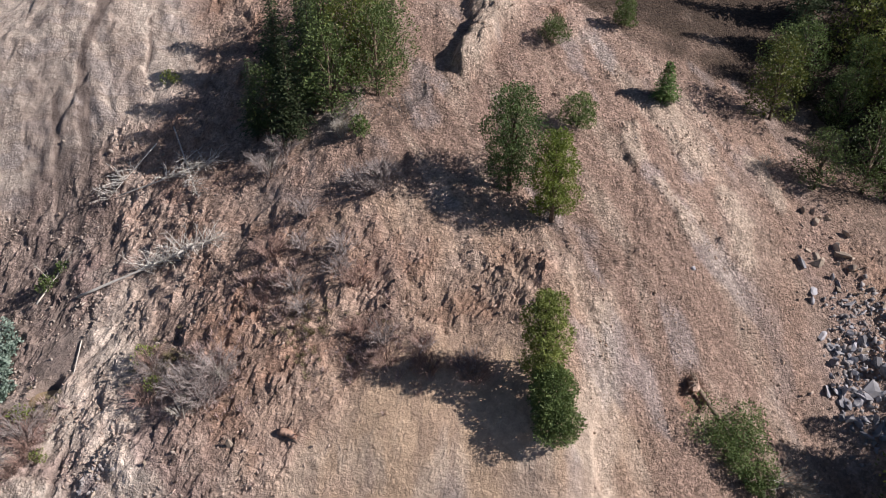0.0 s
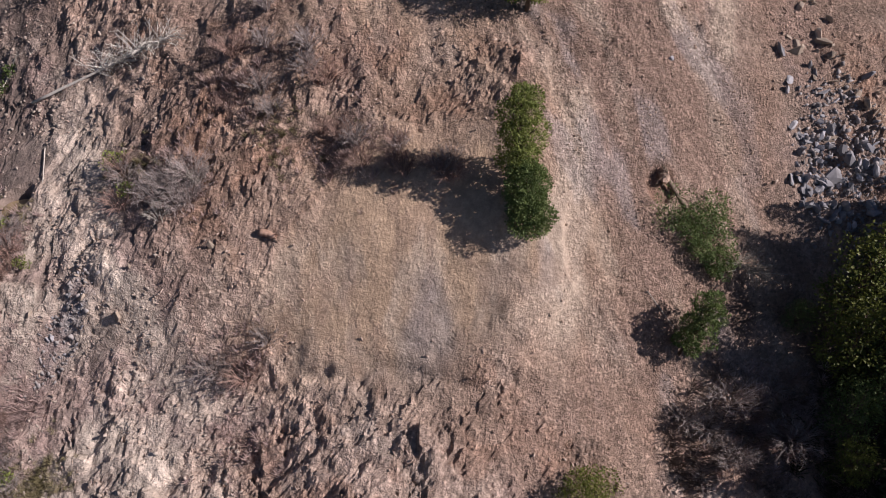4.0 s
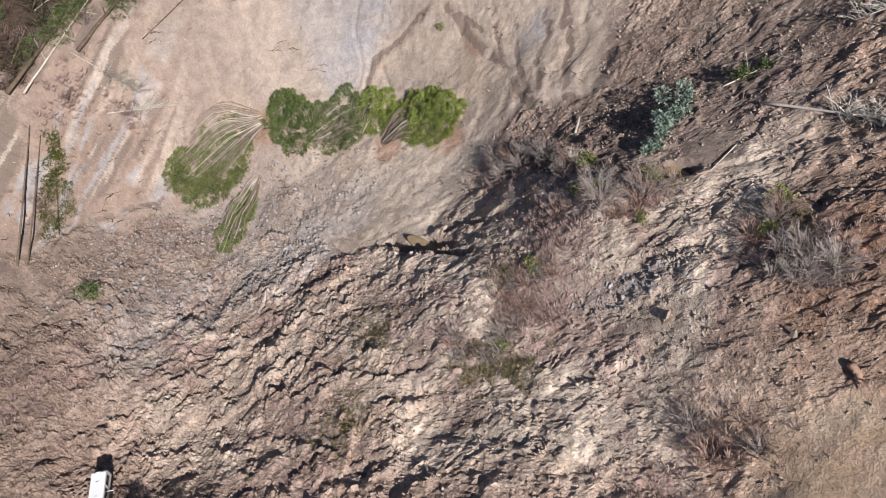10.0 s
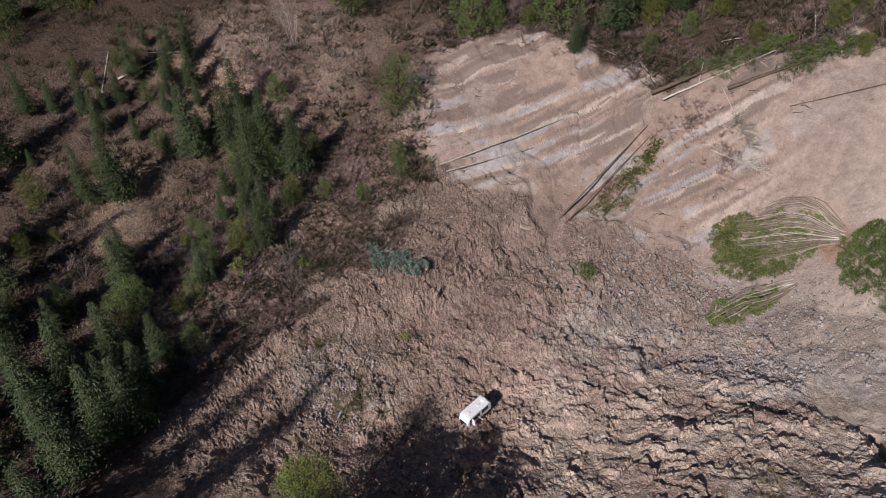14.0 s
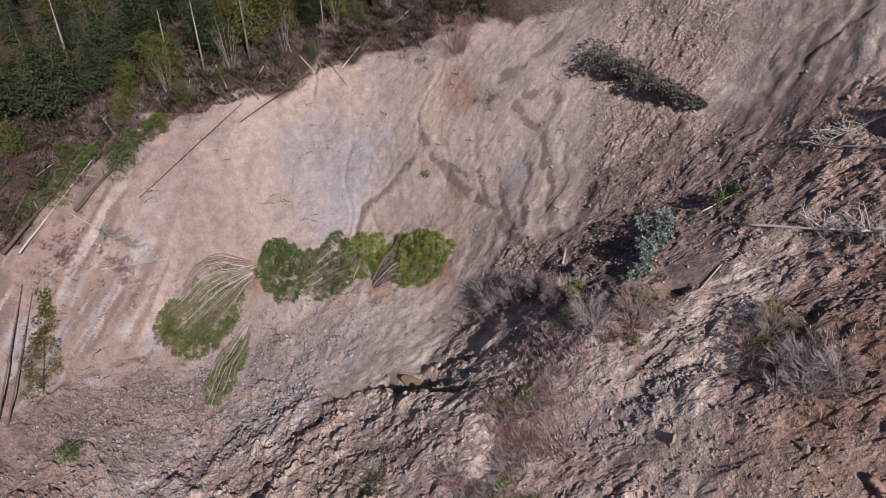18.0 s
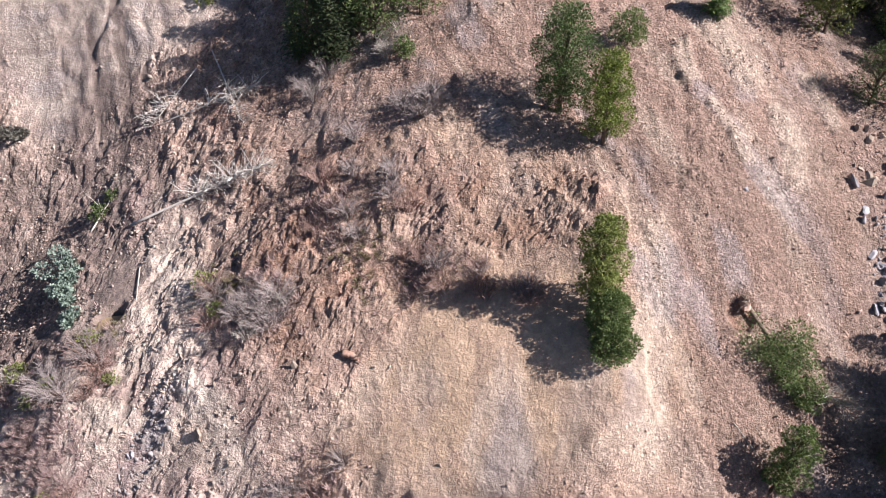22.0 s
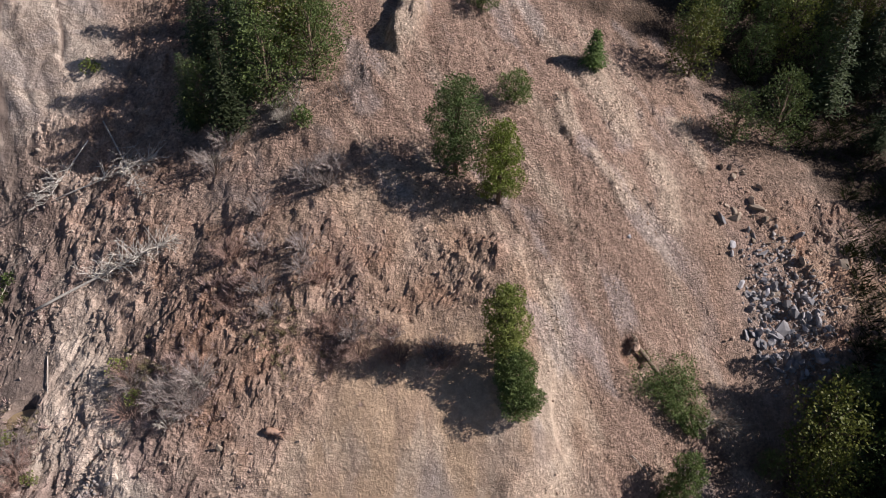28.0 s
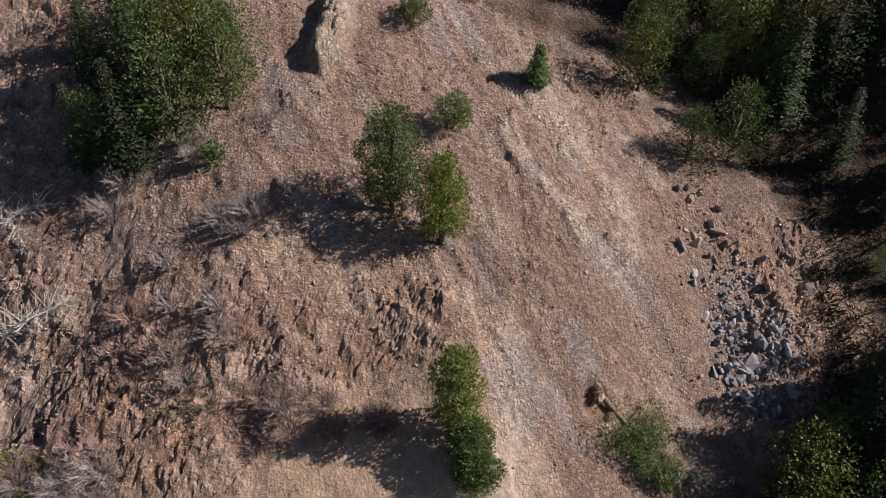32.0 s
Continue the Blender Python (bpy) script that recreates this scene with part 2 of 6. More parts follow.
section(-60, (40, 18), (70, 32), (100, 48), (150, 70), (250, 100))
section(-35, (30, 28), (50, 35), (65, 43), (80, 51), (90, 56), (110, 62), (130, 72), (200, 95))
section(-15, (30, 34), (45, 46), (60, 53), (75, 61), (100, 70), (130, 82), (220, 108))
section(5, (28, 35), (38, 39), (50, 47), (60, 53), (72, 61), (94, 73), (112, 83), (200, 112))
section(25, (35, 31), (45, 37), (53, 41), (60, 45), (80, 52), (97, 59), (120, 82), (170, 98))
section(45, (40, 29), (60, 33), (75, 35), (94, 36), (110, 47), (128, 62), (170, 80))
section(65, (45, 19), (60, 20), (80, 15.5), (92, 13), (103, 13), (114, 18), (140, 45), (150, 52), (210, 72))
section(90, (60, 5), (85, 2), (104, 6), (112, 13), (131, 33), (180, 48), (270, 72))
section(115, (60, -2), (95, 5), (115, 12), (140, 29), (180, 43), (270, 66))
section(140, (60, 0), (80, 4), (120, 12), (150, 27), (166, 31), (200, 37), (320, 60))
section(165, (80, 4), (150, 17), (250, 32), (400, 60))
section(230, (80, 6), (200, 24), (400, 50))
section(300, (40, 18), (70, 32), (100, 48), (150, 70), (250, 100))
# one table, a row for each degree, softened from bearing to bearing
DEG = np.arange(-60, 301)
SECTIONS = np.array(SECTIONS)
TABLE = np.stack([np.interp(DEG, BEARINGS, SECTIONS[:, j]) for j in range(SECTIONS.shape[1])], 1)
KERN = np.exp(-0.5 * (np.arange(-12, 13) / 4.5) ** 2)
KERN /= KERN.sum()
PADDED = np.concatenate([TABLE[-13:-1], TABLE, TABLE[1:13]])
TABLE = sum(k * PADDED[i:i + len(TABLE)] for i, k in enumerate(KERN))


def lie(x, y):
    """The smooth height of the land."""
    x, y = np.asarray(x, float), np.asarray(y, float)
    b = (np.degrees(np.arctan2(-x, y)) + 60) % 360
    i = np.clip(b.astype(int), 0, len(TABLE) - 2)
    w = b - i
    f = np.clip(np.hypot(x, y) / 2.0, 0, len(R_LINE) - 2)
    j = f.astype(int)
    f = f - j
    lo = TABLE[i, j] * (1 - f) + TABLE[i, j + 1] * f
    hi = TABLE[i + 1, j] * (1 - f) + TABLE[i + 1, j + 1] * f
    return lo * (1 - w) + hi * w

# ---- the ground ----
def bearing(x, y):
    return (np.degrees(np.arctan2(-x, y)) + 60) % 360 - 60


def band(v, a, b, soft):
    return ramp(a - soft, a + soft, v) * (1 - ramp(b - soft, b + soft, v))


def blob(x, y, cx, cy, rx, ry, turn=0.0, soft=0.35):
    """1 inside an ellipse, 0 outside, with a ragged soft edge."""
    c, s = math.cos(radians(turn)), math.sin(radians(turn))
    u, v = ((x - cx) * c + (y - cy) * s) / rx, ((y - cy) * c - (x - cx) * s) / ry
    return 1 - ramp(1 - soft, 1 + soft, np.hypot(u, v) + 0.22 * fbm(x / 5, y / 5, 31, 2))


def stroke(width, *pts):
    """1 along a wandering line on the ground, falling to 0 at its width."""
    xs, ys = [p[0] for p in pts], [p[1] for p in pts]
    m = width + 6
    j0, j1 = np.searchsorted(YS, [min(ys) - m, max(ys) + m])
    i0, i1 = np.searchsorted(XS, [min(xs) - m, max(xs) + m])
    x, y = GX[j0:j1, i0:i1], GY[j0:j1, i0:i1]
    x, y = x + 0.5 * fbm(x / 3, y / 3, 81, 3), y + 0.5 * fbm(x / 3, y / 3, 83, 3)
    d = np.full(x.shape, 99.0)
    for (ax, ay), (bx, by) in zip(pts, pts[1:]):
        t = np.clip(((x - ax) * (bx - ax) + (y - ay) * (by - ay)) / ((bx - ax) ** 2 + (by - ay) ** 2), 0, 1)
        d = np.minimum(d, np.hypot(x - ax - t * (bx - ax), y - ay - t * (by - ay)))
    out = np.zeros(GX.shape)
    out[j0:j1, i0:i1] = 1 - ramp(0.25 * width, 0.8 * width, d)
    return out


def axis(lo, hi, step, far=3000.0):
    """Even steps where the camera looks closest, slowly growing ones round that, then fast growing ones to the horizon."""
    core = np.arange(lo, hi, step)
    out, d = [], step
    while sum(out) < far:
        d *= 1.03 if sum(out) < 45.0 else 1.15
        out.append(d)
    side = np.cumsum(out)
    return np.concatenate([lo - side[::-1], core, core[-1] + side])


def worley(x, y, seed):
    """Distance to the nearest and the second nearest of scattered seeds, a number for the nearest, and the way from it."""
    xi, yi = np.floor(x).astype(np.int64), np.floor(y).astype(np.int64)
    f1, f2, who, ox, oy = np.full(x.shape, 9.0), np.full(x.shape, 9.0), np.zeros(x.shape), np.zeros(x.shape), np.zeros(x.shape)
    for dx in (-1, 0, 1):
        for dy in (-1, 0, 1):
            a, b = xi + dx, yi + dy
            h = (a * 374761393 + b * 668265263 + seed * 1274126177) & 0x7FFFFFFF
            h = ((h ^ (h >> 13)) * 1103515245) & 0x7FFFFFFF
            px, py = a + (h & 1023) / 1023, b + ((h >> 10) & 1023) / 1023
            d = np.hypot(px - x, py - y)
            near = d < f1
            f2 = np.where(near, f1, np.minimum(f2, d))
            ox, oy = np.where(near, x - px, ox), np.where(near, y - py, oy)
            who = np.where(near, ((h >> 4) & 255) / 255, who)
            f1 = np.where(near, d, f1)
    return f1, f2, who, ox, oy


XS, YS = axis(-132.0, 62.0, 0.30), axis(-52.0, 108.0, 0.30)
GX, GY = np.meshgrid(XS, YS)
GB, GR = bearing(GX, GY), np.hypot(GX, GY)
CREST_B, CREST_R = [20, 33, 45, 57, 66, 77, 85, 97, 108, 118], [125, 122, 130, 139, 143, 139, 141, 127, 139, 136]
FOOT_B, FOOT_R = [20, 33, 45, 54, 58, 62, 68, 73, 77, 85, 97, 108, 118], [104, 102, 97, 96, 86, 79, 79, 83, 89, 100, 105, 107, 115]
gcrest, gfoot = np.interp(GB, CREST_B, CREST_R), np.interp(GB, FOOT_B, FOOT_R)
wob = 3.0 * fbm(GX / 9, GY / 9, 5, 3)
pale = band(GB, 46, 119, 1.5) * band(GR + wob, gfoot, gcrest, 1.6)
cliff = band(GB + wob * 0.5, 20, 37, 1.5) * band(GR + wob * 0.6, 103, 132, 2.5)
face = blob(GX, GY, 3, 48, 17, 11, 6, 0.45)
scree = blob(GX, GY, 31, 64, 17, 33, -20)
upper = blob(GX, GY, 10, 88, 34, 20, 0)
slide = np.clip(band(GB, -33, 124, 2) * (1 - ramp(-1.5, 1.5, GR + wob - np.interp(GB, [-33, -22, 0, 18, *CREST_B[1:], 124], [82, 98, 125, 130, *CREST_R[1:], 110]))), 0, 1)
slide = np.maximum.reduce([slide, blob(GX, GY, -58, -44, 30, 30), blob(GX, GY, 48, 64, 14, 16), blob(GX, GY, 30, 36, 14, 12)])
bare = blob(GX, GY, -107, -92, 16, 17, 30)
debris = np.clip(slide - pale - cliff - face - scree - upper, 0, 1)

# relief, soil by soil
down = GB * 1.9  # across the fall of the slopes
GZ = lie(GX, GY) + (0.45 + 0.6 * ramp(60, 80, GB)) * fbm(GX / 19, GY / 19, 3, 3) * np.clip(GR / 50, 0.3, 1.5)


TINT = []


def clods_of(scale, seed, warp=0.35, tilt=0.35, joint=0.12):
    """Broken lumps packed side by side, 0 to about 1: each has its own height and tilt, worn edges and open joints."""
    x, y = GX / scale + warp * fbm(GX / scale, GY / scale, seed + 1, 2), GY / scale + warp * fbm(GX / scale, GY / scale, seed + 2, 2)
    f1, f2, who, dx, dy = worley(x, y, seed)
    a, gap = who * 40.0, f2 - f1
    worn = ramp(0.0, 0.5, gap)
    TINT.append(1 + 0.26 * (who - 0.5) * ramp(0.0, 0.2, gap) - 0.12 * (1 - ramp(0.0, joint, gap)))
    return worn * (0.25 + 0.75 * who + tilt * (dx * np.cos(a) + dy * np.sin(a))) - 0.25 * (1 - ramp(0.0, joint, gap))


def ledges(field, sharp=0.10):
    """Torn steps along the level lines of a field: a slow rise, then a sudden drop."""
    f = field % 1.0
    return f - ramp(1 - sharp, 1.0, f)


rough = 1 + 0.5 * ramp(84, 98, GB)
broken = ramp(-0.25, 0.3, fbm(GX / 12, GY / 12, 15, 3))
crumbly = ramp(-0.15, 0.35, fbm(GX / 6, GY / 6, 16, 3))
plates = band(GB, 27, 66, 4) * band(GR + wob, 36, 84, 4)
west_body = band(GB, 62, 118, 5) * band(GR + wob, 30, 98, 5)
heap = debris * (1 - ramp(22, 32, GB + wob))
# broad hummocks, then lumps of three sizes
GZ += debris * 0.45 * fbm(GX / 6.5, GY / 6.5, 141, 2)
GZ += debris * (0.75 * plates + 0.35 * heap + 0.3) * clods_of(5.2, 7, 0.6, 0.3, 0.07) * 0.42
GZ += debris * 0.2 * clods_of(2.0, 9, 0.6) * (0.2 + 0.8 * broken) * rough * (1 - 0.35 * plates)
GZ += debris * 0.14 * clods_of(0.95, 11, 0.4) * (0.2 + 0.8 * crumbly) * rough * (1 - 0.3 * plates)
# torn ledges that face outwards on the western body, and downhill on the ridge's flank
torn = GR / 7.5 + 0.9 * fbm(GX / 16, GY / 16, 143, 3) + 0.30 * fbm(GX / 3, GY / 3, 144, 3)
GZ += west_body * debris * 0.36 * ledges(torn, 0.07) * ramp(-0.25, 0.25, fbm(GX / 11, GY / 11, 145, 3) + 0.05)
slump = GY / 6.5 + 0.25 * GX / 6.5 + 1.0 * fbm(GX / 13, GY / 13, 146, 3) + 0.2 * fbm(GX / 2.5, GY / 2.5, 147, 2)
GZ -= (heap + 0.5 * plates * debris) * 0.5 * ledges(-slump, 0.16) * ramp(-0.25, 0.25, fbm(GX / 9, GY / 9, 148, 3))
# added tilt: bench, gully floor and upper cliff face the bowl to catch sun
GZ += 0.13 * (-82 - GX) * blob(GX, GY, -82, 42, 16, 11, 0, 0.6) + 0.05 * (-58 - GX) * blob(GX, GY, -58, 60, 16, 12, 0, 0.7) + 0.13 * (-42 - GX) * blob(GX, GY, -42, 100, 16, 15, 0, 0.7)
# single blocks stand clear of the rest
for size, seed, high in ((2.6, 191, 0.5), (1.5, 193, 0.4), (4.2, 197, 0.55)):
    x, y = GX / size + 0.45 * fbm(GX / size, GY / size, seed, 3), GY / size + 0.45 * fbm(GX / size, GY / size, seed + 1, 3)
    f1, f2, who, dx, dy = worley(x, y, seed)
    a = who * 90.0
    GZ += debris * high * ramp(0.76, 0.80, who) * (1 - 0.3 * plates + 0.5 * west_body) * ramp(0.02, 0.3, f2 - f1) * (0.75 + 0.6 * (dx * np.cos(a) + dy * np.sin(a)))
# short open cracks, here and there
split = 1 - np.abs(fbm(GR / 3.4 + 0.7 * gnoise(GX / 6, GY / 6, 183), GB / 9, 185, 3))
split = debris * ramp(0.93, 0.99, split) * ramp(0.15, 0.4, fbm(GX / 5, GY / 5, 187, 3))
GZ -= 0.45 * split
# the pale scarp: nearly smooth, with shallow slabs and scabs where its crust has broken
scab = pale * ramp(0.05, 0.4, fbm(GX / 9, GY / 9, 17, 3))
GZ += pale * 0.3 * fbm(GX / 8, GY / 8, 13, 3) + scab * 0.22 * clods_of(2.0, 14, 0.6)
GZ += cliff * (0.4 * clods_of(5.5, 18, 0.5) + 0.2 * clods_of(2.0, 19, 0.5))
# scree: even gravel with shallow flow lines and a few half-buried stones
gravel = np.clip(scree + upper, 0, 1)
flow = fbm((GX + 0.5 * GY) / 2.6, (GY - 0.5 * GX) / 17, 149, 3)
GZ += gravel * (0.35 * fbm(GX / 9, GY / 9, 23, 2) + 0.22 * flow + 0.4 * clods_of(1.4, 24, 0.4) * ramp(0.12, 0.4, fbm(GX / 7, GY / 7, 25, 3)))
GZ += (0.05 + 0.10 * debris + 0.05 * gravel) * fbm(GX / 1.6, GY / 1.6, 21, 3)
# runnels on the pale scarp slant to one side as they fall
slant = GB * 2.1 - GR * 0.75 * ramp(84, 96, GB)
flute = 1 - np.abs(fbm(slant / 7.5 + 0.6 * gnoise(GX / 9, GY / 9, 51), GR / 34, 53, 2))
deep = ramp(0.0, 0.5, gnoise(GX / 17, GY / 17, 54) + 0.1 + 0.25 * ramp(86, 100, GB))
runnel = pale * ramp(0.86, 1.0, flute) * deep
GZ -= 0.4 * runnel
GZ -= pale * 0.25 * np.abs(fbm(GX / 3.2, GY / 3.2, 56, 3))
tear = 1 - np.abs(fbm(GR / 7 + 0.8 * gnoise(GX / 11, GY / 11, 61), GB / 15, 63, 2))
GZ -= debris * 0.15 * ramp(0.95, 1.0, tear) * ramp(-0.1, 0.4, gnoise(GX / 15, GY / 15, 65) + 0.1)
GZ -= cliff * 0.15 * np.abs(fbm(down / 8.0, GR / 16, 55, 3))
# beds of rock stand out as low ledges on the cliff
bed = (lie(GX, GY) + 0.10 * GX + 0.35 * fbm(GX / 14, GY / 14, 155, 2)) / 1.7
GZ += cliff * 0.15 * (ramp(0.35, 0.65, bed % 1.0) - (bed % 1.0))
GZ -= face * 0.16 * np.abs(fbm(GX / 1.7 + 0.15 * GY, GY / 9, 57, 3)) * (0.35 + 0.65 * ramp(-0.2, 0.3, fbm(GX / 5, GY / 7, 60, 2)))
GZ -= upper * 0.25 * np.abs(fbm(GX / 2.6, GY / 11, 58, 3))

# loose crumbs
GZ += (debris * (1 - 0.4 * plates) * (0.016 + 0.028 * crumbly) + 0.02 * gravel + 0.008 * slide) * np.random.default_rng(4).normal(size=GX.shape) * (GR < 160)

# runnels that carry mud, and open cracks
wet = np.maximum.reduce([
    stroke(1.3, (-98, 72.7), (-89, 73.1), (-85.4, 70.7), (-80.3, 68.6), (-77.1, 65.7), (-71.9, 63.4)), stroke(1.0, (-90, 69.9), (-85.8, 68.3), (-84.2, 64.9), (-79.1, 62.6)),
    stroke(1.2, (-111.1, 60), (-105.7, 59.8), (-98.9, 60.9), (-89.9, 61.9), (-77.5, 60.1)), stroke(0.9, (-96.6, 64.5), (-91.4, 62.5)), stroke(0.8, (-93, 66.5), (-87, 63.2), (-80, 61.5)),
    stroke(1.1, (-109.3, 56.7), (-108.9, 50.3), (-109.6, 46.3), (-107, 42.3)), stroke(2.0, (-99.4, 83.2), (-100.8, 77), (-103.9, 74.1)), stroke(1.1, (-97.8, 74.3), (-94, 76.5), (-90.8, 77.4)),
    stroke(0.58, (-113.4, 60.9), (-109.9, 58.8), (-96, 63.1)), stroke(0.8, (-114, 10.3), (-106.3, 0.2), (-106.4, -13.2)),
    stroke(1.2, (-57.1, 94.7), (-55.3, 90.7), (-54.6, 86.5), (-52.9, 81.3)),
    stroke(0.65, (-47.9, 92.1), (-48, 88.7), (-45.8, 85)), stroke(0.72, (-44.6, 104.6), (-44, 98)), stroke(1.9, (-52, 106), (-54, 98), (-51, 90), (-49.6, 79.4), (-47.1, 67.8))])
wet *= ramp(-0.75, -0.15, fbm(GX / 2.6, GY / 2.6, 87, 3))
crack = np.maximum.reduce([
    stroke(0.9, (-71.4, 32), (-68.6, 34.6), (-63.6, 35.7), (-58.2, 37.4)), stroke(0.6, (-68.3, 39.6), (-65.5, 41.6), (-61.8, 44.3)), stroke(0.8, (-39.5, 48.6), (-39.7, 52), (-39.6, 54.7)),
    stroke(0.9, (-70.5, -23.5), (-70, -7.3), (-69.5, 7.2), (-67.1, 18.2), (-61.2, 22.4)), stroke(0.8, (-62.2, -34.6), (-64.4, -25.1), (-73.4, -18.2), (-71.4, -2)),
    stroke(0.9, (-73, -8.5), (-71.9, 9.9), (-76.4, 19.5), (-67.9, 27.8)), stroke(0.7, (-50.2, 16.8), (-45, 24.7), (-40.1, 28.4)), stroke(0.8, (-36.1, 40.4), (-36.8, 45.6), (-38.4, 50.7)),
    stroke(0.8, (-83, -13.8), (-83.3, 2), (-84.1, 13.7)), stroke(0.7, (-62.4, -1.9), (-62, 8.5), (-58.2, 16.9)), stroke(0.7, (-55.6, 5.6), (-54.2, 13.1), (-49.4, 19))])
crack *= ramp(-0.25, 0.25, fbm(GX / 3.5, GY / 3.5, 89, 2))
# the torn edge along the pool is a deep, dark rift
rift = np.maximum(stroke(1.5, (-73.5, 31.6), (-68, 33.9), (-64, 35.4), (-58.8, 37.6)), stroke(0.9, (-68.2, 39.6), (-66.5, 41.4), (-63.5, 42.2)))
GZ -= 0.14 * wet + 0.45 * crack + 1.7 * rift
# a gully and a pale spur high on the ridge
spur = np.maximum(stroke(6.5, (7.5, 126), (6.6, 106)), stroke(3.6, (7, 110), (5.6, 101), (3.6, 95.6)))
GZ += (2.4 + 0.5 * clods_of(2.2, 171, 0.5)) * spur
# ribs of firmer rock stand out of the scree
rib = np.maximum.reduce([stroke(3.2, (30, 93), (31.3, 88.1), (33, 83.5)), stroke(2.4, (36, 80), (37.2, 76.5), (37, 71.5)), stroke(2.2, (24.9, 88), (25.6, 83)), stroke(2.0, (41, 86), (43, 80)), stroke(1.8, (28, 80), (31, 73))])
GZ += rib * (0.35 + 0.25 * clods_of(1.7, 173, 0.5))
# the hollow that the uprooted tree left
GZ -= 1.0 * blob(GX, GY, 28.9, 57.6, 1.5, 1.7, 0, 0.3)
# the smooth tan bulge ends in a sharp lip towards the scree and a low step at its foot
lip = np.interp(GY, [38, 40.3, 42.8, 45.9, 49.5, 54.4, 58.9, 63.3, 70], [12.4, 14.5, 17.0, 18.7, 17.5, 18.8, 17.0, 16.2, 17.0]) + 0.5 * fbm(GX / 3, GY / 3, 151, 2) - GX
GZ += 1.25 * ramp(-0.25, 0.3, lip) * (1 - ramp(2.5, 9, lip)) * band(GY, 39, 67, 3)
sill = GY - np.interp(GX, [-8.5, -3.8, -0.3, 5.9, 9.3, 12.4], [39.0, 38.4, 38.6, 37.5, 36.8, 38.0]) + 0.5 * fbm(GX / 3, GY / 3, 153, 2)
GZ += 0.9 * ramp(-0.3, 0.3, sill) * (1 - ramp(2, 7, sill)) * band(GX, -9, 15, 2)
# the torn hollow with the brown pool under the pale bench, and the pools farther off
POOLS = [(-67.2, 36.2, 4.4, 1.3, 24), (-45.8, 60.4, 2.2, 1.3, 20)]
for px, py, rx, ry, turn in ((-101, -24.5, 6.0, 3.2, 70), (-95, -46, 4.0, 2.5, 30), (-45.6, 63.2, 3.2, 5.0, 0)):
    inside = blob(GX, GY, px, py, rx, ry, turn)
    GZ += 0.85 * inside * (lie(GX, GY) - 0.3 - GZ)
POOL_Z = []
for px, py, rx, ry, turn in POOLS:
    inside = blob(GX, GY, px, py, rx, ry, turn, 0.25)
    rim = [(px + 1.25 * (rx * math.cos(a) * math.cos(radians(turn)) - ry * math.sin(a) * math.sin(radians(turn))), py + 1.25 * (rx * math.cos(a) * math.sin(radians(turn)) + ry * math.sin(a) * math.cos(radians(turn)))) for a in np.arange(0, 6.28, 0.4)]
    level = min(float(lie(*p)) for p in rim) + 0.15
    GZ += inside * (level - 0.7 - GZ)
    POOL_Z.append(level - 0.15)

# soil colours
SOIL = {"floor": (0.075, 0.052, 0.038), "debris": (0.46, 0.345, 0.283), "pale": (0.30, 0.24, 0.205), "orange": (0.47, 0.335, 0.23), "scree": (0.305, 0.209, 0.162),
        "grey": (0.315, 0.295, 0.30), "mud": (0.20, 0.152, 0.13), "mauve": (0.31, 0.22, 0.195), "red": (0.30, 0.16, 0.10), "rim": (0.47, 0.37, 0.29), "sand": (0.40, 0.32, 0.265), "brown": (0.27, 0.195, 0.155), "umber": (0.31, 0.21, 0.158), "dust_and_light": (0.55, 0.46, 0.385)}
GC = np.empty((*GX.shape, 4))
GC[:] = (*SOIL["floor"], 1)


def paint(mask, soil, amount=1.0):
    k = np.clip(mask * amount, 0, 1)[..., None]
    GC[..., :3] = GC[..., :3] * (1 - k) + np.array(SOIL[soil]) * k


paint(slide, "debris")
scrub = band(GB, 112, 168, 6) * band(GR + wob, 50, 150, 12)
paint(scrub * (1 - slide), "brown", 0.2 + 0.3 * ramp(-0.3, 0.4, fbm(GX / 9, GY / 9, 181, 3)))
paint(bare, "brown", 0.85)
paint(blob(GX, GY, -93, -103, 6, 9, 20), "orange", 0.5)
paint(scree, "scree")
paint(upper, "scree")
paint(pale, "pale")
paint(cliff, "sand")
mottle = ramp(-0.5, 0.6, fbm(GX / 8, GY / 8, 91, 3))
paint(plates, "dust_and_light", 0.65 + 0.35 * mottle)
paint(band(GB, 60, 104, 4) * band(GR + wob, 50, 92, 4), "dust_and_light", 0.2 + 0.5 * mottle)
paint(face, "orange")
paint(blob(GX, GY, 0, 63, 15, 12), "orange", 0.6)
paint(blob(GX, GY, -2, 68, 3, 2), "red", 0.6)
paint(blob(GX, GY, -21.6, 60.8, 9, 6, 60), "red", 0.5)
# pale edge soil, and the sunlit lip of the bulge painted in
paint(blob(GX, GY, 18, 50, 2.2, 14, -8), "rim", 0.9)
paint(blob(GX, GY, 49, 61, 6, 8, -10), "grey")
paint(blob(GX, GY, 46.5, 72, 3, 8), "mauve", 0.7)
paint(blob(GX, GY, 38, 75, 3, 7), "sand", 0.6)
patchy = ramp(-0.3, 0.4, fbm(GX / 3.5, GY / 3.5, 93, 3))
paint(blob(GX, GY, -96.4, 2, 9, 15), "grey", 0.25 + 0.5 * patchy)
paint(blob(GX, GY, -85.1, 27.4, 5, 12, 20), "grey", 0.25 + 0.5 * patchy)
paint(blob(GX, GY, -82.3, -2, 3, 16), "grey", 0.6 * patchy)
paint(blob(GX, GY, -53, -43, 8, 9), "grey", 0.6)
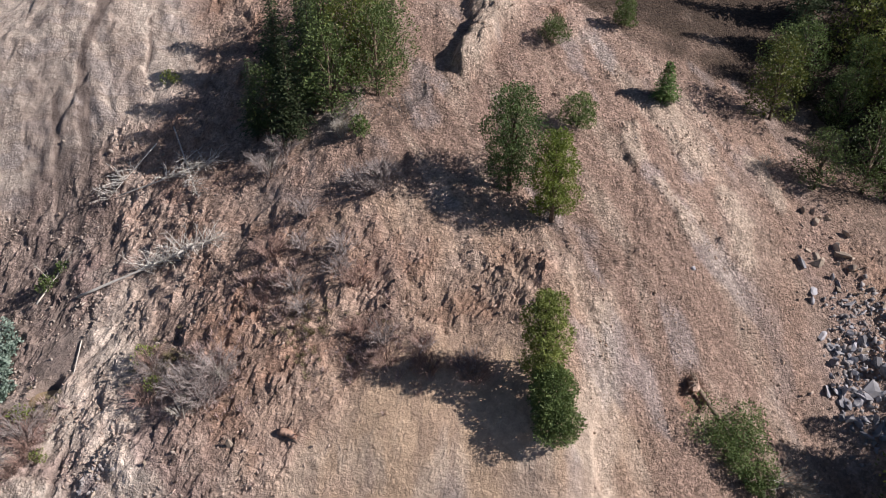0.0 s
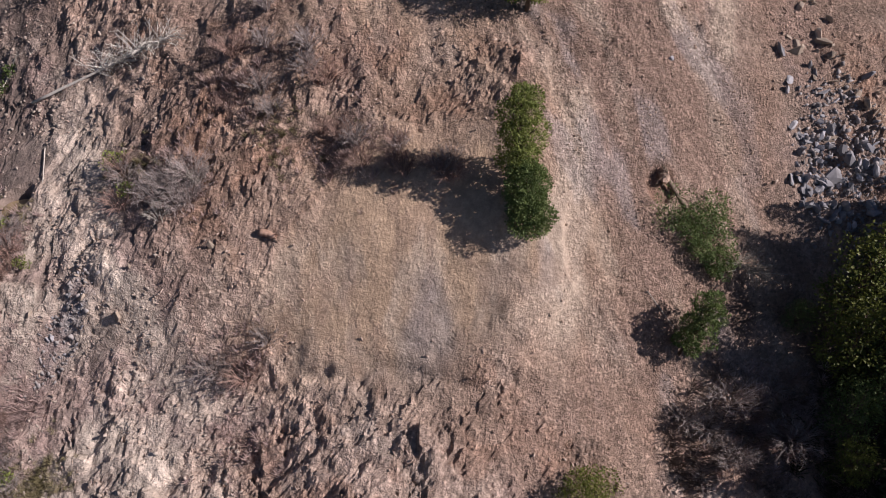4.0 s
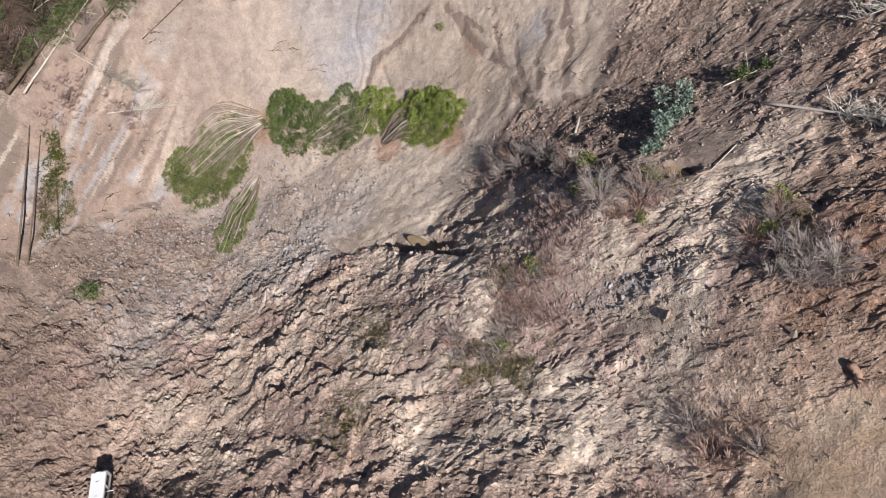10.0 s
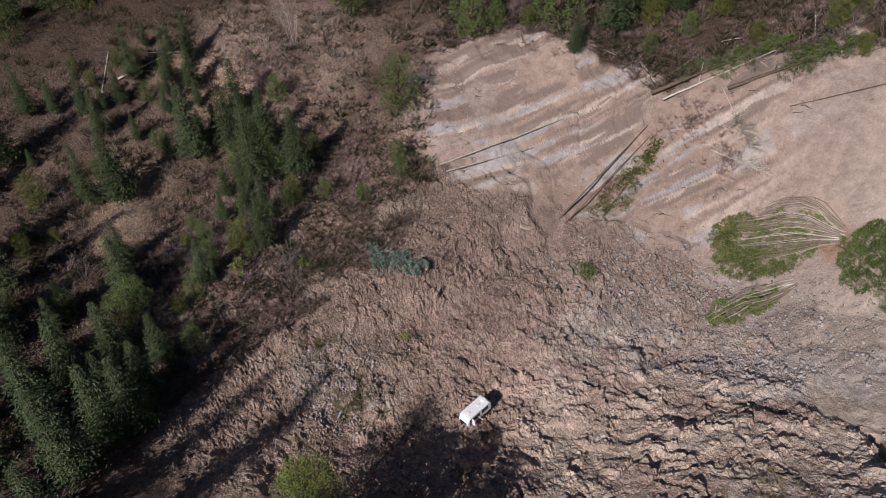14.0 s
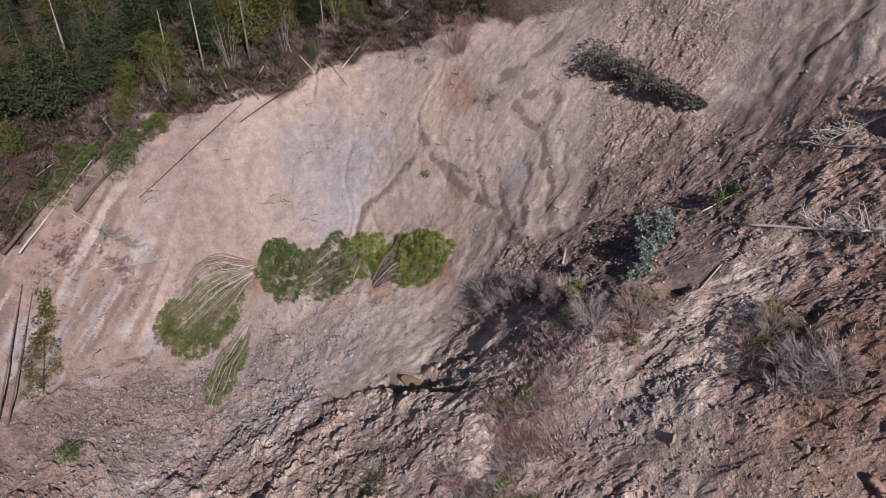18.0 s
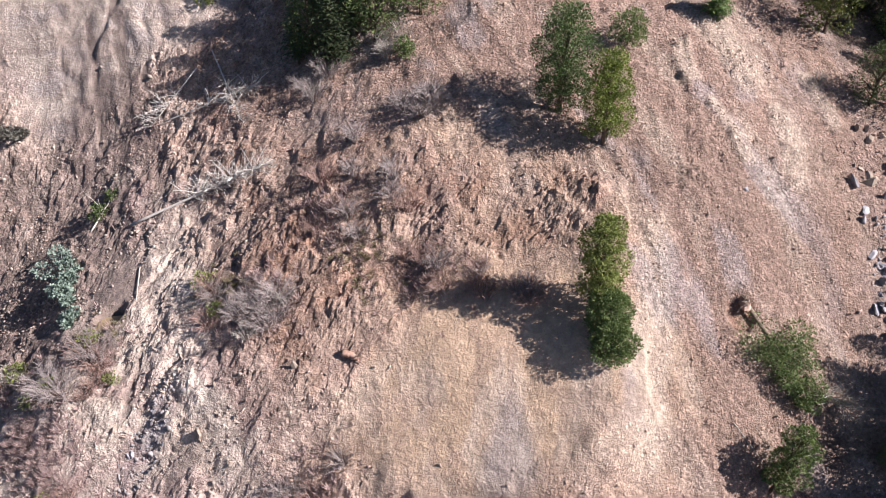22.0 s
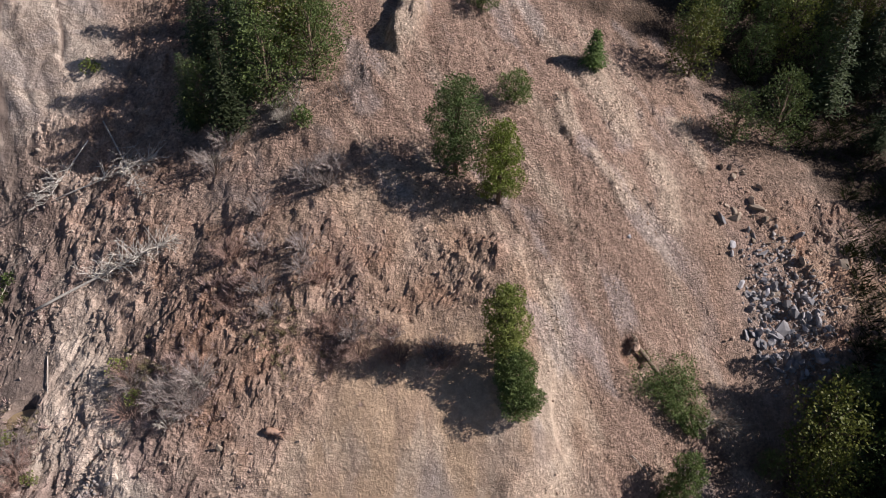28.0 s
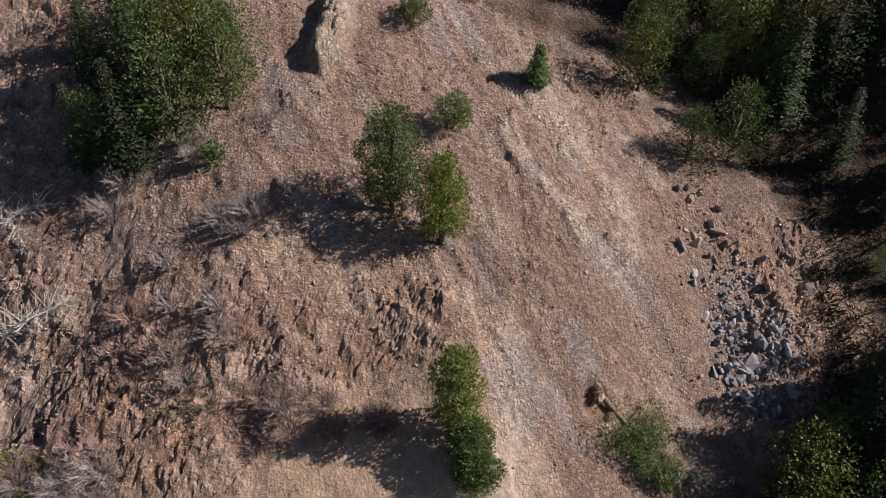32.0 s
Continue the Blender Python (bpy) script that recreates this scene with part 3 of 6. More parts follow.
paint(blob(GX, GY, 58, 64, 4, 11, 45), "orange", 0.8)
paint(blob(GX, GY, -62, -98, 14, 5, 35), "orange", 0.5)
paint(blob(GX, GY, -35.7, 44.8, 1.8, 6, -25), "grey", 0.75)
paint(blob(GX, GY, -98, -30, 13, 9), "mud", 0.7)
paint(blob(GX, GY, -46.1, 63.7, 4, 6.5), "mud", 0.6)
paint(band(GB, 28, 36, 1.5) * band(GR, 84, 106, 4), "mud", 0.8)
paint(blob(GX, GY, -75.4, 68.4, 6, 4, 40), "mud", 0.7)
paint(runnel, "mud", 0.12)
paint(pale * ramp(0.1, 0.6, fbm(slant / 12, GR / 40, 71, 2)), "sand", 0.6)
lean_u, lean_v = (GX * 22 + GY * 17) / 27.8, (GY * 22 - GX * 17) / 27.8
streak = fbm(lean_u / 2.3, lean_v / 24, 95, 4)
west = ramp(88, 96, GB) * ramp(-0.3, 0.2, fbm(GX / 10, GY / 10, 93, 3) + 0.05)
# lightened by colour, as this end of the scarp gets little sun
paint(pale * (1 - ramp(68, 88, GB)), "dust_and_light", 0.3)
fall = fbm(GB * 2.0 / 2.2, GR / 18, 97, 3)
paint(pale * (1 - west) * ramp(0.2, 0.7, fall), "sand", 0.5)
paint(pale * ramp(0.15, 0.6, fbm(GX / 14, GY / 14, 98, 3)), "rim", 0.6)
paint(cliff * ramp(0.0, 0.25, fbm(GX / 9, bed * 0.7, 99, 3)), "dust_and_light", 0.6)
paint(cliff * ramp(0.15, 0.35, -fbm(GX / 9, bed * 0.7, 99, 3)), "grey", 0.3)
paint(cliff * ramp(0.22, 0.4, fbm(down / 5, GR / 40, 157, 2)), "brown", 0.3)
paint(np.clip(scree + upper, 0, 1) * ramp(0.1, 0.6, fbm((GX + 0.5 * GY) / 5, (GY - 0.5 * GX) / 22, 101, 3)), "rim", 0.55)
paint(np.clip(scree + upper, 0, 1) * ramp(0.2, 0.6, fbm((GX + 0.5 * GY) / 6, (GY - 0.5 * GX) / 14, 103, 3)), "grey", 0.4)
paint(debris * ramp(0.1, 0.7, fbm(GX / 6, GY / 6, 105, 3)), "red", 0.2)
paint(face * ramp(-0.1, 0.35, 0.6 * fbm(GX / 3.2 + 0.5 * gnoise(GX / 4, GY / 4, 110), GY / 9, 107, 4) + 0.05 * (44.5 - GY)), "rim", 0.75)
paint(face * ramp(0.15, 0.4, fbm(GX / 2.4, GY / 6, 108, 3)), "scree", 0.35)
paint(face * blob(GX, GY, 4, 41, 2.5, 5, 0), "grey", 0.45)
paint(blob(GX, GY, -94, 41, 3, 2), "red", 0.7)
paint(blob(GX, GY, -85.5, 49, 3, 3), "red", 0.6)
paint(blob(GX, GY, -110, 22.5, 3, 2.5), "red", 0.6)
paint(blob(GX, GY, -98, 60.5, 3, 1), "red", 0.5)
paint(blob(GX, GY, -110, 68, 5, 2.5), "red", 0.5)
for sx, sy, sr in ((-116, 49, 5), (-112, 42, 4), (-88.8, 66.9, 2.6), (-84, -8, 9), (-82, 14, 7), (-58, -42, 7)):
    paint(blob(GX, GY, sx, sy, sr, sr * 1.3), "grey", 0.3 + 0.5 * patchy)
for sx, sy, sr in ((-48, 42, 6), (-41, 36, 5), (-70.5, 52, 6), (-52, 47, 5), (-75, -25, 9)):
    paint(blob(GX, GY, sx, sy, sr, sr), "mauve", 0.35 + 0.4 * patchy)
paint(debris * ramp(0.05, 0.5, fbm(GX / 11, GY / 11, 109, 4)), "mauve", 0.7)
paint(debris * ramp(0.1, 0.55, fbm(GX / 5, GY / 5, 111, 3)), "dust_and_light", 0.4)
paint(debris * (1 - ramp(20, 31, GB + wob)) * (0.75 + 0.25 * mottle) * ramp(48, 56, GR), "umber", 0.85)
paint(blob(GX, GY, 46, 72, 9, 22), "umber", 0.6)
paint(blob(GX, GY, 18, 35, 14, 6), "umber", 0.7)
paint(debris * (1 - ramp(20, 31, GB)) * ramp(0.1, 0.4, fbm(GX / 5, GY / 5, 113, 3)), "red", 0.35)
paint(debris * ramp(92, 112, GB) * (0.6 + 0.4 * mottle), "brown", 0.85)
paint(debris * band(GB, 34, 52, 5) * band(GR + wob, 74, 104, 4), "mud", 0.75)
paint(blob(GX, GY, -117, -8, 9, 9), "brown", 0.5)
# mud tone darkens cracks and rift, standing in for the shade inside
paint(np.clip(crack + rift + 0.6 * split, 0, 1), "mud", 0.7)
gully = stroke(6.0, (-59, 96), (-55.6, 87), (-54.6, 81), (-54, 75), (-49, 68), (-45, 61.5))
paint(gully, "mud", 0.5)
paint(debris * band(GB, 84, 122, 4) * ramp(82, 94, GR + wob), "brown", 0.7)
paint(debris * band(GB, 90, 122, 4) * ramp(78, 92, GR + wob), "mud", 0.35)
flat_mud = np.maximum.reduce([blob(GX, GY, -98, -29, 6, 13, -25), blob(GX, GY, -86.5, -54, 3.5, 4), blob(GX, GY, -104, -15, 3, 5)])
paint(flat_mud, "mud", 0.6)
paint(blob(GX, GY, -92, 98, 24, 17, -20) * (1 - pale), "sand", 0.75)
paint(blob(GX, GY, -112, 88, 8, 5, -30), "mud", 0.6)
paint(blob(GX, GY, -82, 42, 12, 7, 25), "dust_and_light", 0.55)
paint(spur, "rim", 0.9)
paint(rib, "rim", 0.75)
paint(blob(GX, GY, 28.9, 57.6, 1.5, 1.7), "red", 0.4)
paint(wet, "mud", 0.45)
# coarseness of the soil: rubble, scree, smooth clay
GC[..., 3] = np.clip(0.95 - 0.45 * plates * debris - 0.22 * west_body * debris - 0.15 * heap - 0.74 * pale - 0.6 * cliff - 0.7 * face - 0.1 * scree - 0.6 * wet - 0.6 * flat_mud - 0.4 * gully, 0.14, 1)
paint(pale * blob(GX, GY, -118, 42, 10, 8), "grey", 0.5)
paint(pale * blob(GX, GY, -113, -52, 8, 7), "grey", 0.85)

# slanting streaks on the west of the scarp
west = ramp(80, 92, GB) * ramp(-0.45, 0.1, fbm(GX / 10, GY / 10, 93, 3) + 0.05)
# brown soil; also darkens the west end against its full sun
paint(pale * ramp(74, 92, GB), "brown", 0.68)
paint(pale * west * ramp(0.14, 0.2, streak), "mud", 0.95)
paint(pale * west * ramp(0.2, 0.26, fbm(lean_u / 1.4, lean_v / 20, 96, 3)), "mud", 0.8)
paint(pale * west * ramp(0.2, 0.28, fbm(lean_u / 1.9, lean_v / 22, 94, 3)), "dust_and_light", 0.5)
paint(pale * west * ramp(0.25, 0.33, -streak), "grey", 0.8)
# slab by slab the soil is lighter or darker
loose = np.clip(debris + 0.5 * cliff, 0, 1)
for k in (0, 1, 2):
    GC[..., :3] *= (1 + loose * (TINT[k] - 1))[..., None]
# stains: wet mud, crumbled dark soil, pale dust
GS = np.zeros((*GX.shape, 4))
GS[..., 3] = 1
GS[..., 0] = np.clip(wet * 0.74 + 0.15 * runnel, 0, 1)
thin = 1 - np.abs(fbm(lean_u / 2.0, lean_v / 15, 121, 3))
dry = 1 - np.abs(fbm(slant / 2.2, GR / 12, 123, 3))
lines = np.where(GB > 90, ramp(0.86, 0.97, thin), ramp(0.9, 0.98, dry)) * ramp(-0.2, 0.3, fbm(GX / 12, GY / 12, 125, 2) + 0.1)
scars = ramp(0.3, 0.6, fbm(GX / 3.0, GY / 3.0, 127, 3)) * ramp(0.0, 0.4, fbm(GX / 14, GY / 14, 129, 2))
GS[..., 1] = np.clip(pale * (0.42 * lines + 0.4 * scars) + np.clip(scree + upper, 0, 1) * 0.3 * ramp(0.1, 0.5, fbm((GX + 0.5 * GY) / 4, (GY - 0.5 * GX) / 14, 131, 3)) + debris * 0.36 * ramp(0.0, 0.5, fbm(GX / 8, GY / 8, 133, 3)), 0, 1)
GS[..., 2] = np.clip(debris * 0.27 * ramp(0.0, 0.5, fbm(GX / 6, GY / 6, 135, 3)) + pale * 0.3 * ramp(0.1, 0.5, fbm(lean_u / 5, lean_v / 14, 137, 3)) + 0.45 * cliff * mottle, 0, 1)
GS[..., 0] = np.maximum(GS[..., 0], pale * west * (0.75 * ramp(0.08, 0.3, streak) + 0.3 * ramp(0.9, 0.98, thin)))
GS[..., :3] *= slide[..., None]

nx, ny = len(XS), len(YS)
idx = np.arange(nx * ny).reshape(ny, nx)
quads = np.stack([idx[:-1, :-1], idx[:-1, 1:], idx[1:, 1:], idx[1:, :-1]], -1).reshape(-1, 4)
gm = bpy.data.meshes.new("ground")
gm.vertices.add(nx * ny)
gm.vertices.foreach_set("co", np.stack([GX, GY, GZ], -1).astype(np.float32).ravel())
gm.loops.add(quads.size)
gm.loops.foreach_set("vertex_index", quads.astype(np.int32).ravel())
gm.polygons.add(len(quads))
gm.polygons.foreach_set("loop_start", np.arange(0, quads.size, 4, dtype=np.int32))
gm.polygons.foreach_set("use_smooth", (debris[:-1, :-1] < 0.5).ravel())
gm.update(calc_edges=True)
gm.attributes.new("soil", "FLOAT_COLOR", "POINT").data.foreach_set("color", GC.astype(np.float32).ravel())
gm.attributes.new("stain", "FLOAT_COLOR", "POINT").data.foreach_set("color", GS.astype(np.float32).ravel())
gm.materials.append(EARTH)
ground = tagged(new("ground", gm), "bare landslide soil, pale scarp and brown rubble", "ground", kind="structure")


def top(x, y):
    """The height of the ground's surface, with relief, at one place."""
    i, j = int(np.clip(np.searchsorted(XS, x) - 1, 0, nx - 2)), int(np.clip(np.searchsorted(YS, y) - 1, 0, ny - 2))
    u, v = (x - XS[i]) / (XS[i + 1] - XS[i]), (y - YS[j]) / (YS[j + 1] - YS[j])
    return float((GZ[j, i] * (1 - u) + GZ[j, i + 1] * u) * (1 - v) + (GZ[j + 1, i] * (1 - u) + GZ[j + 1, i + 1] * u) * v)

# ---- builders ----
def mesh_of(name, verts, faces, mat, smooth=False):
    me = bpy.data.meshes.new(name)
    me.from_pydata(verts, [], faces)
    me.materials.append(mat)
    if smooth:
        me.polygons.foreach_set("use_smooth", [True] * len(me.polygons))
    return me


def part(name, me, parent, label=""):
    ob = new(name, me)
    ob.parent = parent
    return tagged(ob, label) if label else ob


class Shape:
    """Verts and faces of one mesh in the making."""

    def __init__(self):
        self.v, self.f = [], []

    def tube(self, path, radii, sides=6):
        base = len(self.v)
        for i, p in enumerate(path):
            p = Vector(p)
            a, b = Vector(path[max(i - 1, 0)]), Vector(path[min(i + 1, len(path) - 1)])
            q = (b - a).to_track_quat("Z", "Y")
            for s in range(sides):
                t = 2 * math.pi * s / sides
                self.v.append(p + q @ Vector((math.cos(t) * radii[i], math.sin(t) * radii[i], 0)))
        for i in range(len(path) - 1):
            for s in range(sides):
                a, b = base + i * sides + s, base + i * sides + (s + 1) % sides
                self.f.append((a, b, b + sides, a + sides))
        self.f.append(tuple(base + s for s in range(sides))[::-1])
        self.f.append(tuple(base + (len(path) - 1) * sides + s for s in range(sides)))

    def leaf(self, p, along, across, bend):
        """A folded leaf or spray of two triangles-and-a-crease from p."""
        b = len(self.v)
        mid = p + along * 0.5 + bend
        self.v += [p, mid + across, p + along, mid - across]
        self.f += [(b, b + 1, b + 2), (b, b + 2, b + 3)]

    def mesh(self, name, mat, smooth=False):
        return mesh_of(name, [tuple(v) for v in self.v], self.f, mat, smooth)


def rand_dir(rng):
    z, a = rng.uniform(-1, 1), rng.uniform(0, 2 * math.pi)
    s = math.sqrt(1 - z * z)
    return Vector((s * math.cos(a), s * math.sin(a), z))


def conifer(name, h, r, rng, needles, label, trunk_bare=0.12, density=1.0):
    """A conifer: tapered trunk and whorls of drooping, uneven boughs of needle sprays."""
    root = tagged(new(name), label, "conifer")
    t = Shape()
    t.tube([(0, 0, -0.8), (0.03 * h * rng.uniform(-0.4, 0.4), 0, h * 0.5), (0, 0, h * 0.97)], [h * 0.018, h * 0.011, 0.03], 7)
    part("trunk", t.mesh("trunk", BARK, True), root)
    c = Shape()
    z = h * trunk_bare
    while z < h * 0.985:
        k = (z / h - trunk_bare) / (1 - trunk_bare)
        reach = r * (1 - k) ** 0.8 * (0.55 + 0.45 * min(1, k * 6 + 0.3)) + 0.12
        count = max(3, int((5 + 5 * (1 - k)) * density))
        a0 = rng.uniform(0, 6.28)
        for i in range(count):
            a = a0 + 6.283 * i / count + rng.uniform(-0.3, 0.3)
            ln = reach * rng.uniform(0.6, 1.15)
            out = Vector((math.cos(a), math.sin(a), 0))
            side = Vector((-out.y, out.x, 0))
            lift = rng.uniform(-0.35, 0.1)
            steps = max(2, int(ln / 0.5))
            for s in range(steps):
                q = (s + rng.uniform(0.3, 1)) / steps
                p = Vector((0, 0, z)) + out * ln * q + Vector((0, 0, lift * ln * q * q))
                w = 0.32 * (1.15 - 0.6 * q) * (0.5 + 0.12 * ln)
                for sgn in (-1, 1):
                    d = (out * rng.uniform(0.3, 0.8) + side * sgn * rng.uniform(0.5, 1) + Vector((0, 0, rng.uniform(-0.5, 0.1))))
                    c.leaf(p, d * (0.55 + 0.09 * ln), (out - side * sgn * 0.4) * w * 0.75, Vector((0, 0, rng.uniform(0.0, 0.12))))
        z += h * rng.uniform(0.022, 0.038)
    part("crown", c.mesh("crown", needles), root)
    return root


def clumps_of_leaves(c, centre, rad, count, size, rng):
    """Leaves thickest near the skin of an uneven clump, turned outwards and up."""
    for _ in range(count):
        d = rand_dir(rng)
        p = Vector(centre) + Vector((d.x * rad[0], d.y * rad[1], d.z * rad[2])) * rng.uniform(0.55, 1.05)
        along = (d + rand_dir(rng) * 0.8 + Vector((0, 0, 0.15))).normalized() * size * rng.uniform(0.6, 1.3)
        across = along.cross(rand_dir(rng)).normalized() * size * rng.uniform(0.25, 0.45)
        c.leaf(p, along, across, d * size * 0.12)


def broadleaf(name, h, r, rng, leaves, label, lumps=14, count=190, size=0.3):
    """A broad-leaved tree: trunk, limbs and a crown of separate leafy clumps."""
    root = tagged(new(name), label, "tree")
    t, c = Shape(), Shape()
    t.tube([(0, 0, -0.8), (rng.uniform(-0.2, 0.2), rng.uniform(-0.2, 0.2), h * 0.35), (0, 0, h * 0.7)], [h * 0.028, h * 0.018, h * 0.008], 7)
    for i in range(lumps):
        k = (i + 0.5) / lumps
        a = i * 2.4 + rng.uniform(-0.4, 0.4)
        wide = r * math.sin(math.pi * (0.24 + 0.68 * k)) * rng.uniform(0.4, 0.8)
        p = Vector((math.cos(a) * wide, math.sin(a) * wide, h * (0.12 + 0.78 * k)))
        s = r * rng.uniform(0.34, 0.52)
        t.tube([(0, 0, p.z * 0.6), p * 0.6 + Vector((0, 0, p.z * 0.3)), p], [h * 0.009, h * 0.006, 0.02], 4)
        clumps_of_leaves(c, p, (s, s, s * 0.8), count, size, rng)
    part("trunk", t.mesh("trunk", BARK, True), root)
    part("crown", c.mesh("crown", leaves), root)
    return root


def at(ob, x, y, turn=0.0, scale=1.0, sink=0.0, lean=(0, 0)):
    m = pose(x, y, top(x, y) - sink, lean[0], lean[1], turn)
    ob.matrix_basis = m @ Matrix.Scale(scale, 4)
    return ob


def copy_at(ob, x, y, turn=0.0, scale=1.0, sink=0.0, lean=(0, 0)):
    keep = ob.scale.copy()
    ob.scale = (scale,) * 3
    c = copy_thing(ob, pose(x, y, top(x, y) - sink, lean[0], lean[1], turn))
    ob.scale = keep
    return c


def lying(x0, y0, x1, y1, n, lift=0.0):
    """Points of a straight stick that rests on the ground between two places."""
    z0, z1 = top(x0, y0) + lift, top(x1, y1) + lift
    pts = [Vector((x0 + (x1 - x0) * i / n, y0 + (y1 - y0) * i / n, z0 + (z1 - z0) * i / n)) for i in range(n + 1)]
    up = max(0.0, max(top(p.x, p.y) + lift * 0.6 - p.z for p in pts))
    return [p + Vector((0, 0, min(up, 1.5))) for p in pts]


def grounded(name, pts, label, category):
    """An Empty at the foot of a thing whose parts are made in place."""
    root = tagged(new(name), label, category)
    root.location = pts[0]
    return root


def local(pts, root):
    return [Vector(p) - Vector(root.location) for p in pts]


def log(x0, y0, x1, y1, r0, r1, mat, label, stubs=8, twigs=0, name="fallen_log", crown=None, crown_from=0.55, seed=1):
    """A fallen trunk with broken limbs, perhaps with twigs or a leafy crown at its thin end."""
    g = random.Random(seed)
    pts = lying(x0, y0, x1, y1, 8, r0 * 0.7)
    root = grounded(name, pts, label, "fallen tree")
    p = local(pts, root)
    p = [q + Vector((g.uniform(-1, 1), g.uniform(-1, 1), g.uniform(-0.3, 0.5))) * r0 * 0.25 for q in p]
    t = Shape()
    t.tube(p, [r0 + (r1 - r0) * i / 8 for i in range(9)], 8)
    part("trunk", t.mesh("trunk", mat, True), root)
    run = (p[-1] - p[0])
    ln, run = run.length, run.normalized()
    for i in range(stubs):
        b = Shape()
        k = g.uniform(0.25, 1)
        o = p[0] + run * ln * k + Vector((0, 0, 0.05))
        d = (run * 0.7 + rand_dir(g) * 0.8 + Vector((0, 0, 0.45))).normalized() * g.uniform(0.5, 2.4)
        b.tube([o, o + d * 0.6, o + d + Vector((0, 0, -0.15))], [r0 * 0.22, r0 * 0.15, 0.02], 4)
        part("branch", b.mesh("branch", mat), root)
    if twigs:
        w = Shape()
        for i in range(twigs):
            k = g.uniform(0.45, 1.0)
            o = p[0] + run * ln * k
            d = (run * g.uniform(0.2, 1.2) + rand_dir(g) * 0.9)
            d.z = abs(d.z) * 0.55 + 0.05
            d = d.normalized() * g.uniform(1.0, 3.6)
            w.tube([o, o + d * 0.5 + Vector((0, 0, 0.15)), o + d], [0.045, 0.035, 0.018], 3)
            for _ in range(2):
                q = o + d * g.uniform(0.4, 0.9)
                e = (d.normalized() + rand_dir(g) * 0.8).normalized() * g.uniform(0.5, 1.2)
                w.tube([q, q + e], [0.028, 0.014], 3)
        tagged(part("twig_mass", w.mesh("twig_mass", mat), root), kind="stuff")
    if crown:
        c = Shape()
        for i in range(crown[1]):
            k = crown_from + (1 - crown_from) * (i + 0.5) / crown[1]
            wide = crown[2] * (1.15 - 0.7 * (k - crown_from) / (1 - crown_from))
            o = p[0] + run * ln * k + Vector((g.uniform(-1, 1) * wide, g.uniform(-1, 1) * wide, g.uniform(0.0, 0.5) * wide))
            clumps_of_leaves(c, o, (wide * 0.5, wide * 0.5, wide * 0.38), crown[3], crown[4], g)
        part("crown", c.mesh("crown", crown[0]), root)
    return root


def leafy_dome(c, base, x, y, rx, ry, turn, high, leaves, size, g):
    """A rounded, uneven bank of leaves over an ellipse of ground, open in places."""
    ct, st = math.cos(radians(turn)), math.sin(radians(turn))
    made, leaves = 0, int(leaves * 4.2)
    while made < leaves:
        a, q = g.uniform(0, 6.283), math.sqrt(g.random())
        edge = 1 + 0.28 * noise.noise(Vector((2.2 * math.cos(a), 2.2 * math.sin(a), x)))
        u, v = rx * q * edge * math.cos(a), ry * q * edge * math.sin(a)
        px, py = x + u * ct - v * st, y + u * st + v * ct
        lump = noise.noise(Vector((px / 1.05, py / 1.05, 1.7))) + 0.4 * noise.noise(Vector((px / 2.6, py / 2.6, 4.7)))
        if lump < -0.3 and g.random() < 0.4:
            continue
        z = top(px, py) + high * math.sqrt(max(0.0, 1 - q * q * 0.93)) * (0.62 + 1.25 * lump) * g.uniform(0.72, 1.05)
        out = Vector((px - x, py - y, 0.6 * high)).normalized()
        for _ in range(4):
            d = (out + rand_dir(g) * 0.9).normalized() * size * g.uniform(0.6, 1.4)
            c.leaf(Vector((px, py, z)) - base + rand_dir(g) * 0.22, d, d.cross(rand_dir(g)).normalized() * size * g.uniform(0.2, 0.34), out * size * 0.1)
        made += 4


def thicket(x0, y0, x1, y1, spread, stems, leaves, label, domes, high=2.2, foot=0.35, size=0.32, seed=1):
    """A clump of toppled saplings: bare stems fan from one root, leafy heads lie beyond and below them."""
    g = random.Random(seed)
    root = tagged(new("toppled_thicket"), label, "toppled trees")
    root.location = (x0, y0, top(x0, y0))
    base = Vector(root.location)
    ax = Vector((x1 - x0, y1 - y0, 0))
    ln, ax = ax.length, ax.normalized()
    side = Vector((-ax.y, ax.x, 0))
    for i in range(stems):
        u = g.uniform(-1, 1)
        end = base + ax * ln * g.uniform(0.65, 1.08) * (1 - 0.25 * u * u) + side * u * spread
        start = base + side * u * spread * foot + ax * g.uniform(-0.5, 0.6)
        arch = high * g.uniform(0.75, 1.2)
        pts = []
        for k in range(6):
            q = start.lerp(end, k / 5) + side * u * spread * 0.25 * math.sin(math.pi * k / 5)
            pts.append(Vector((q.x, q.y, top(q.x, q.y) + 0.1 + arch * math.sin(math.pi * (0.06 + 0.74 * k / 5)))) - base + rand_dir(g) * 0.14)
        s = Shape()
        s.tube(pts, [0.075, 0.065, 0.055, 0.045, 0.035, 0.02], 4)
        part("stem", s.mesh("stem", STEM if i % 4 else DEADWOOD), root)
    c = Shape()
    for d in domes:
        leafy_dome(c, base, *d, size, g)
    part("crown", c.mesh("crown", leaves), root)
    return root


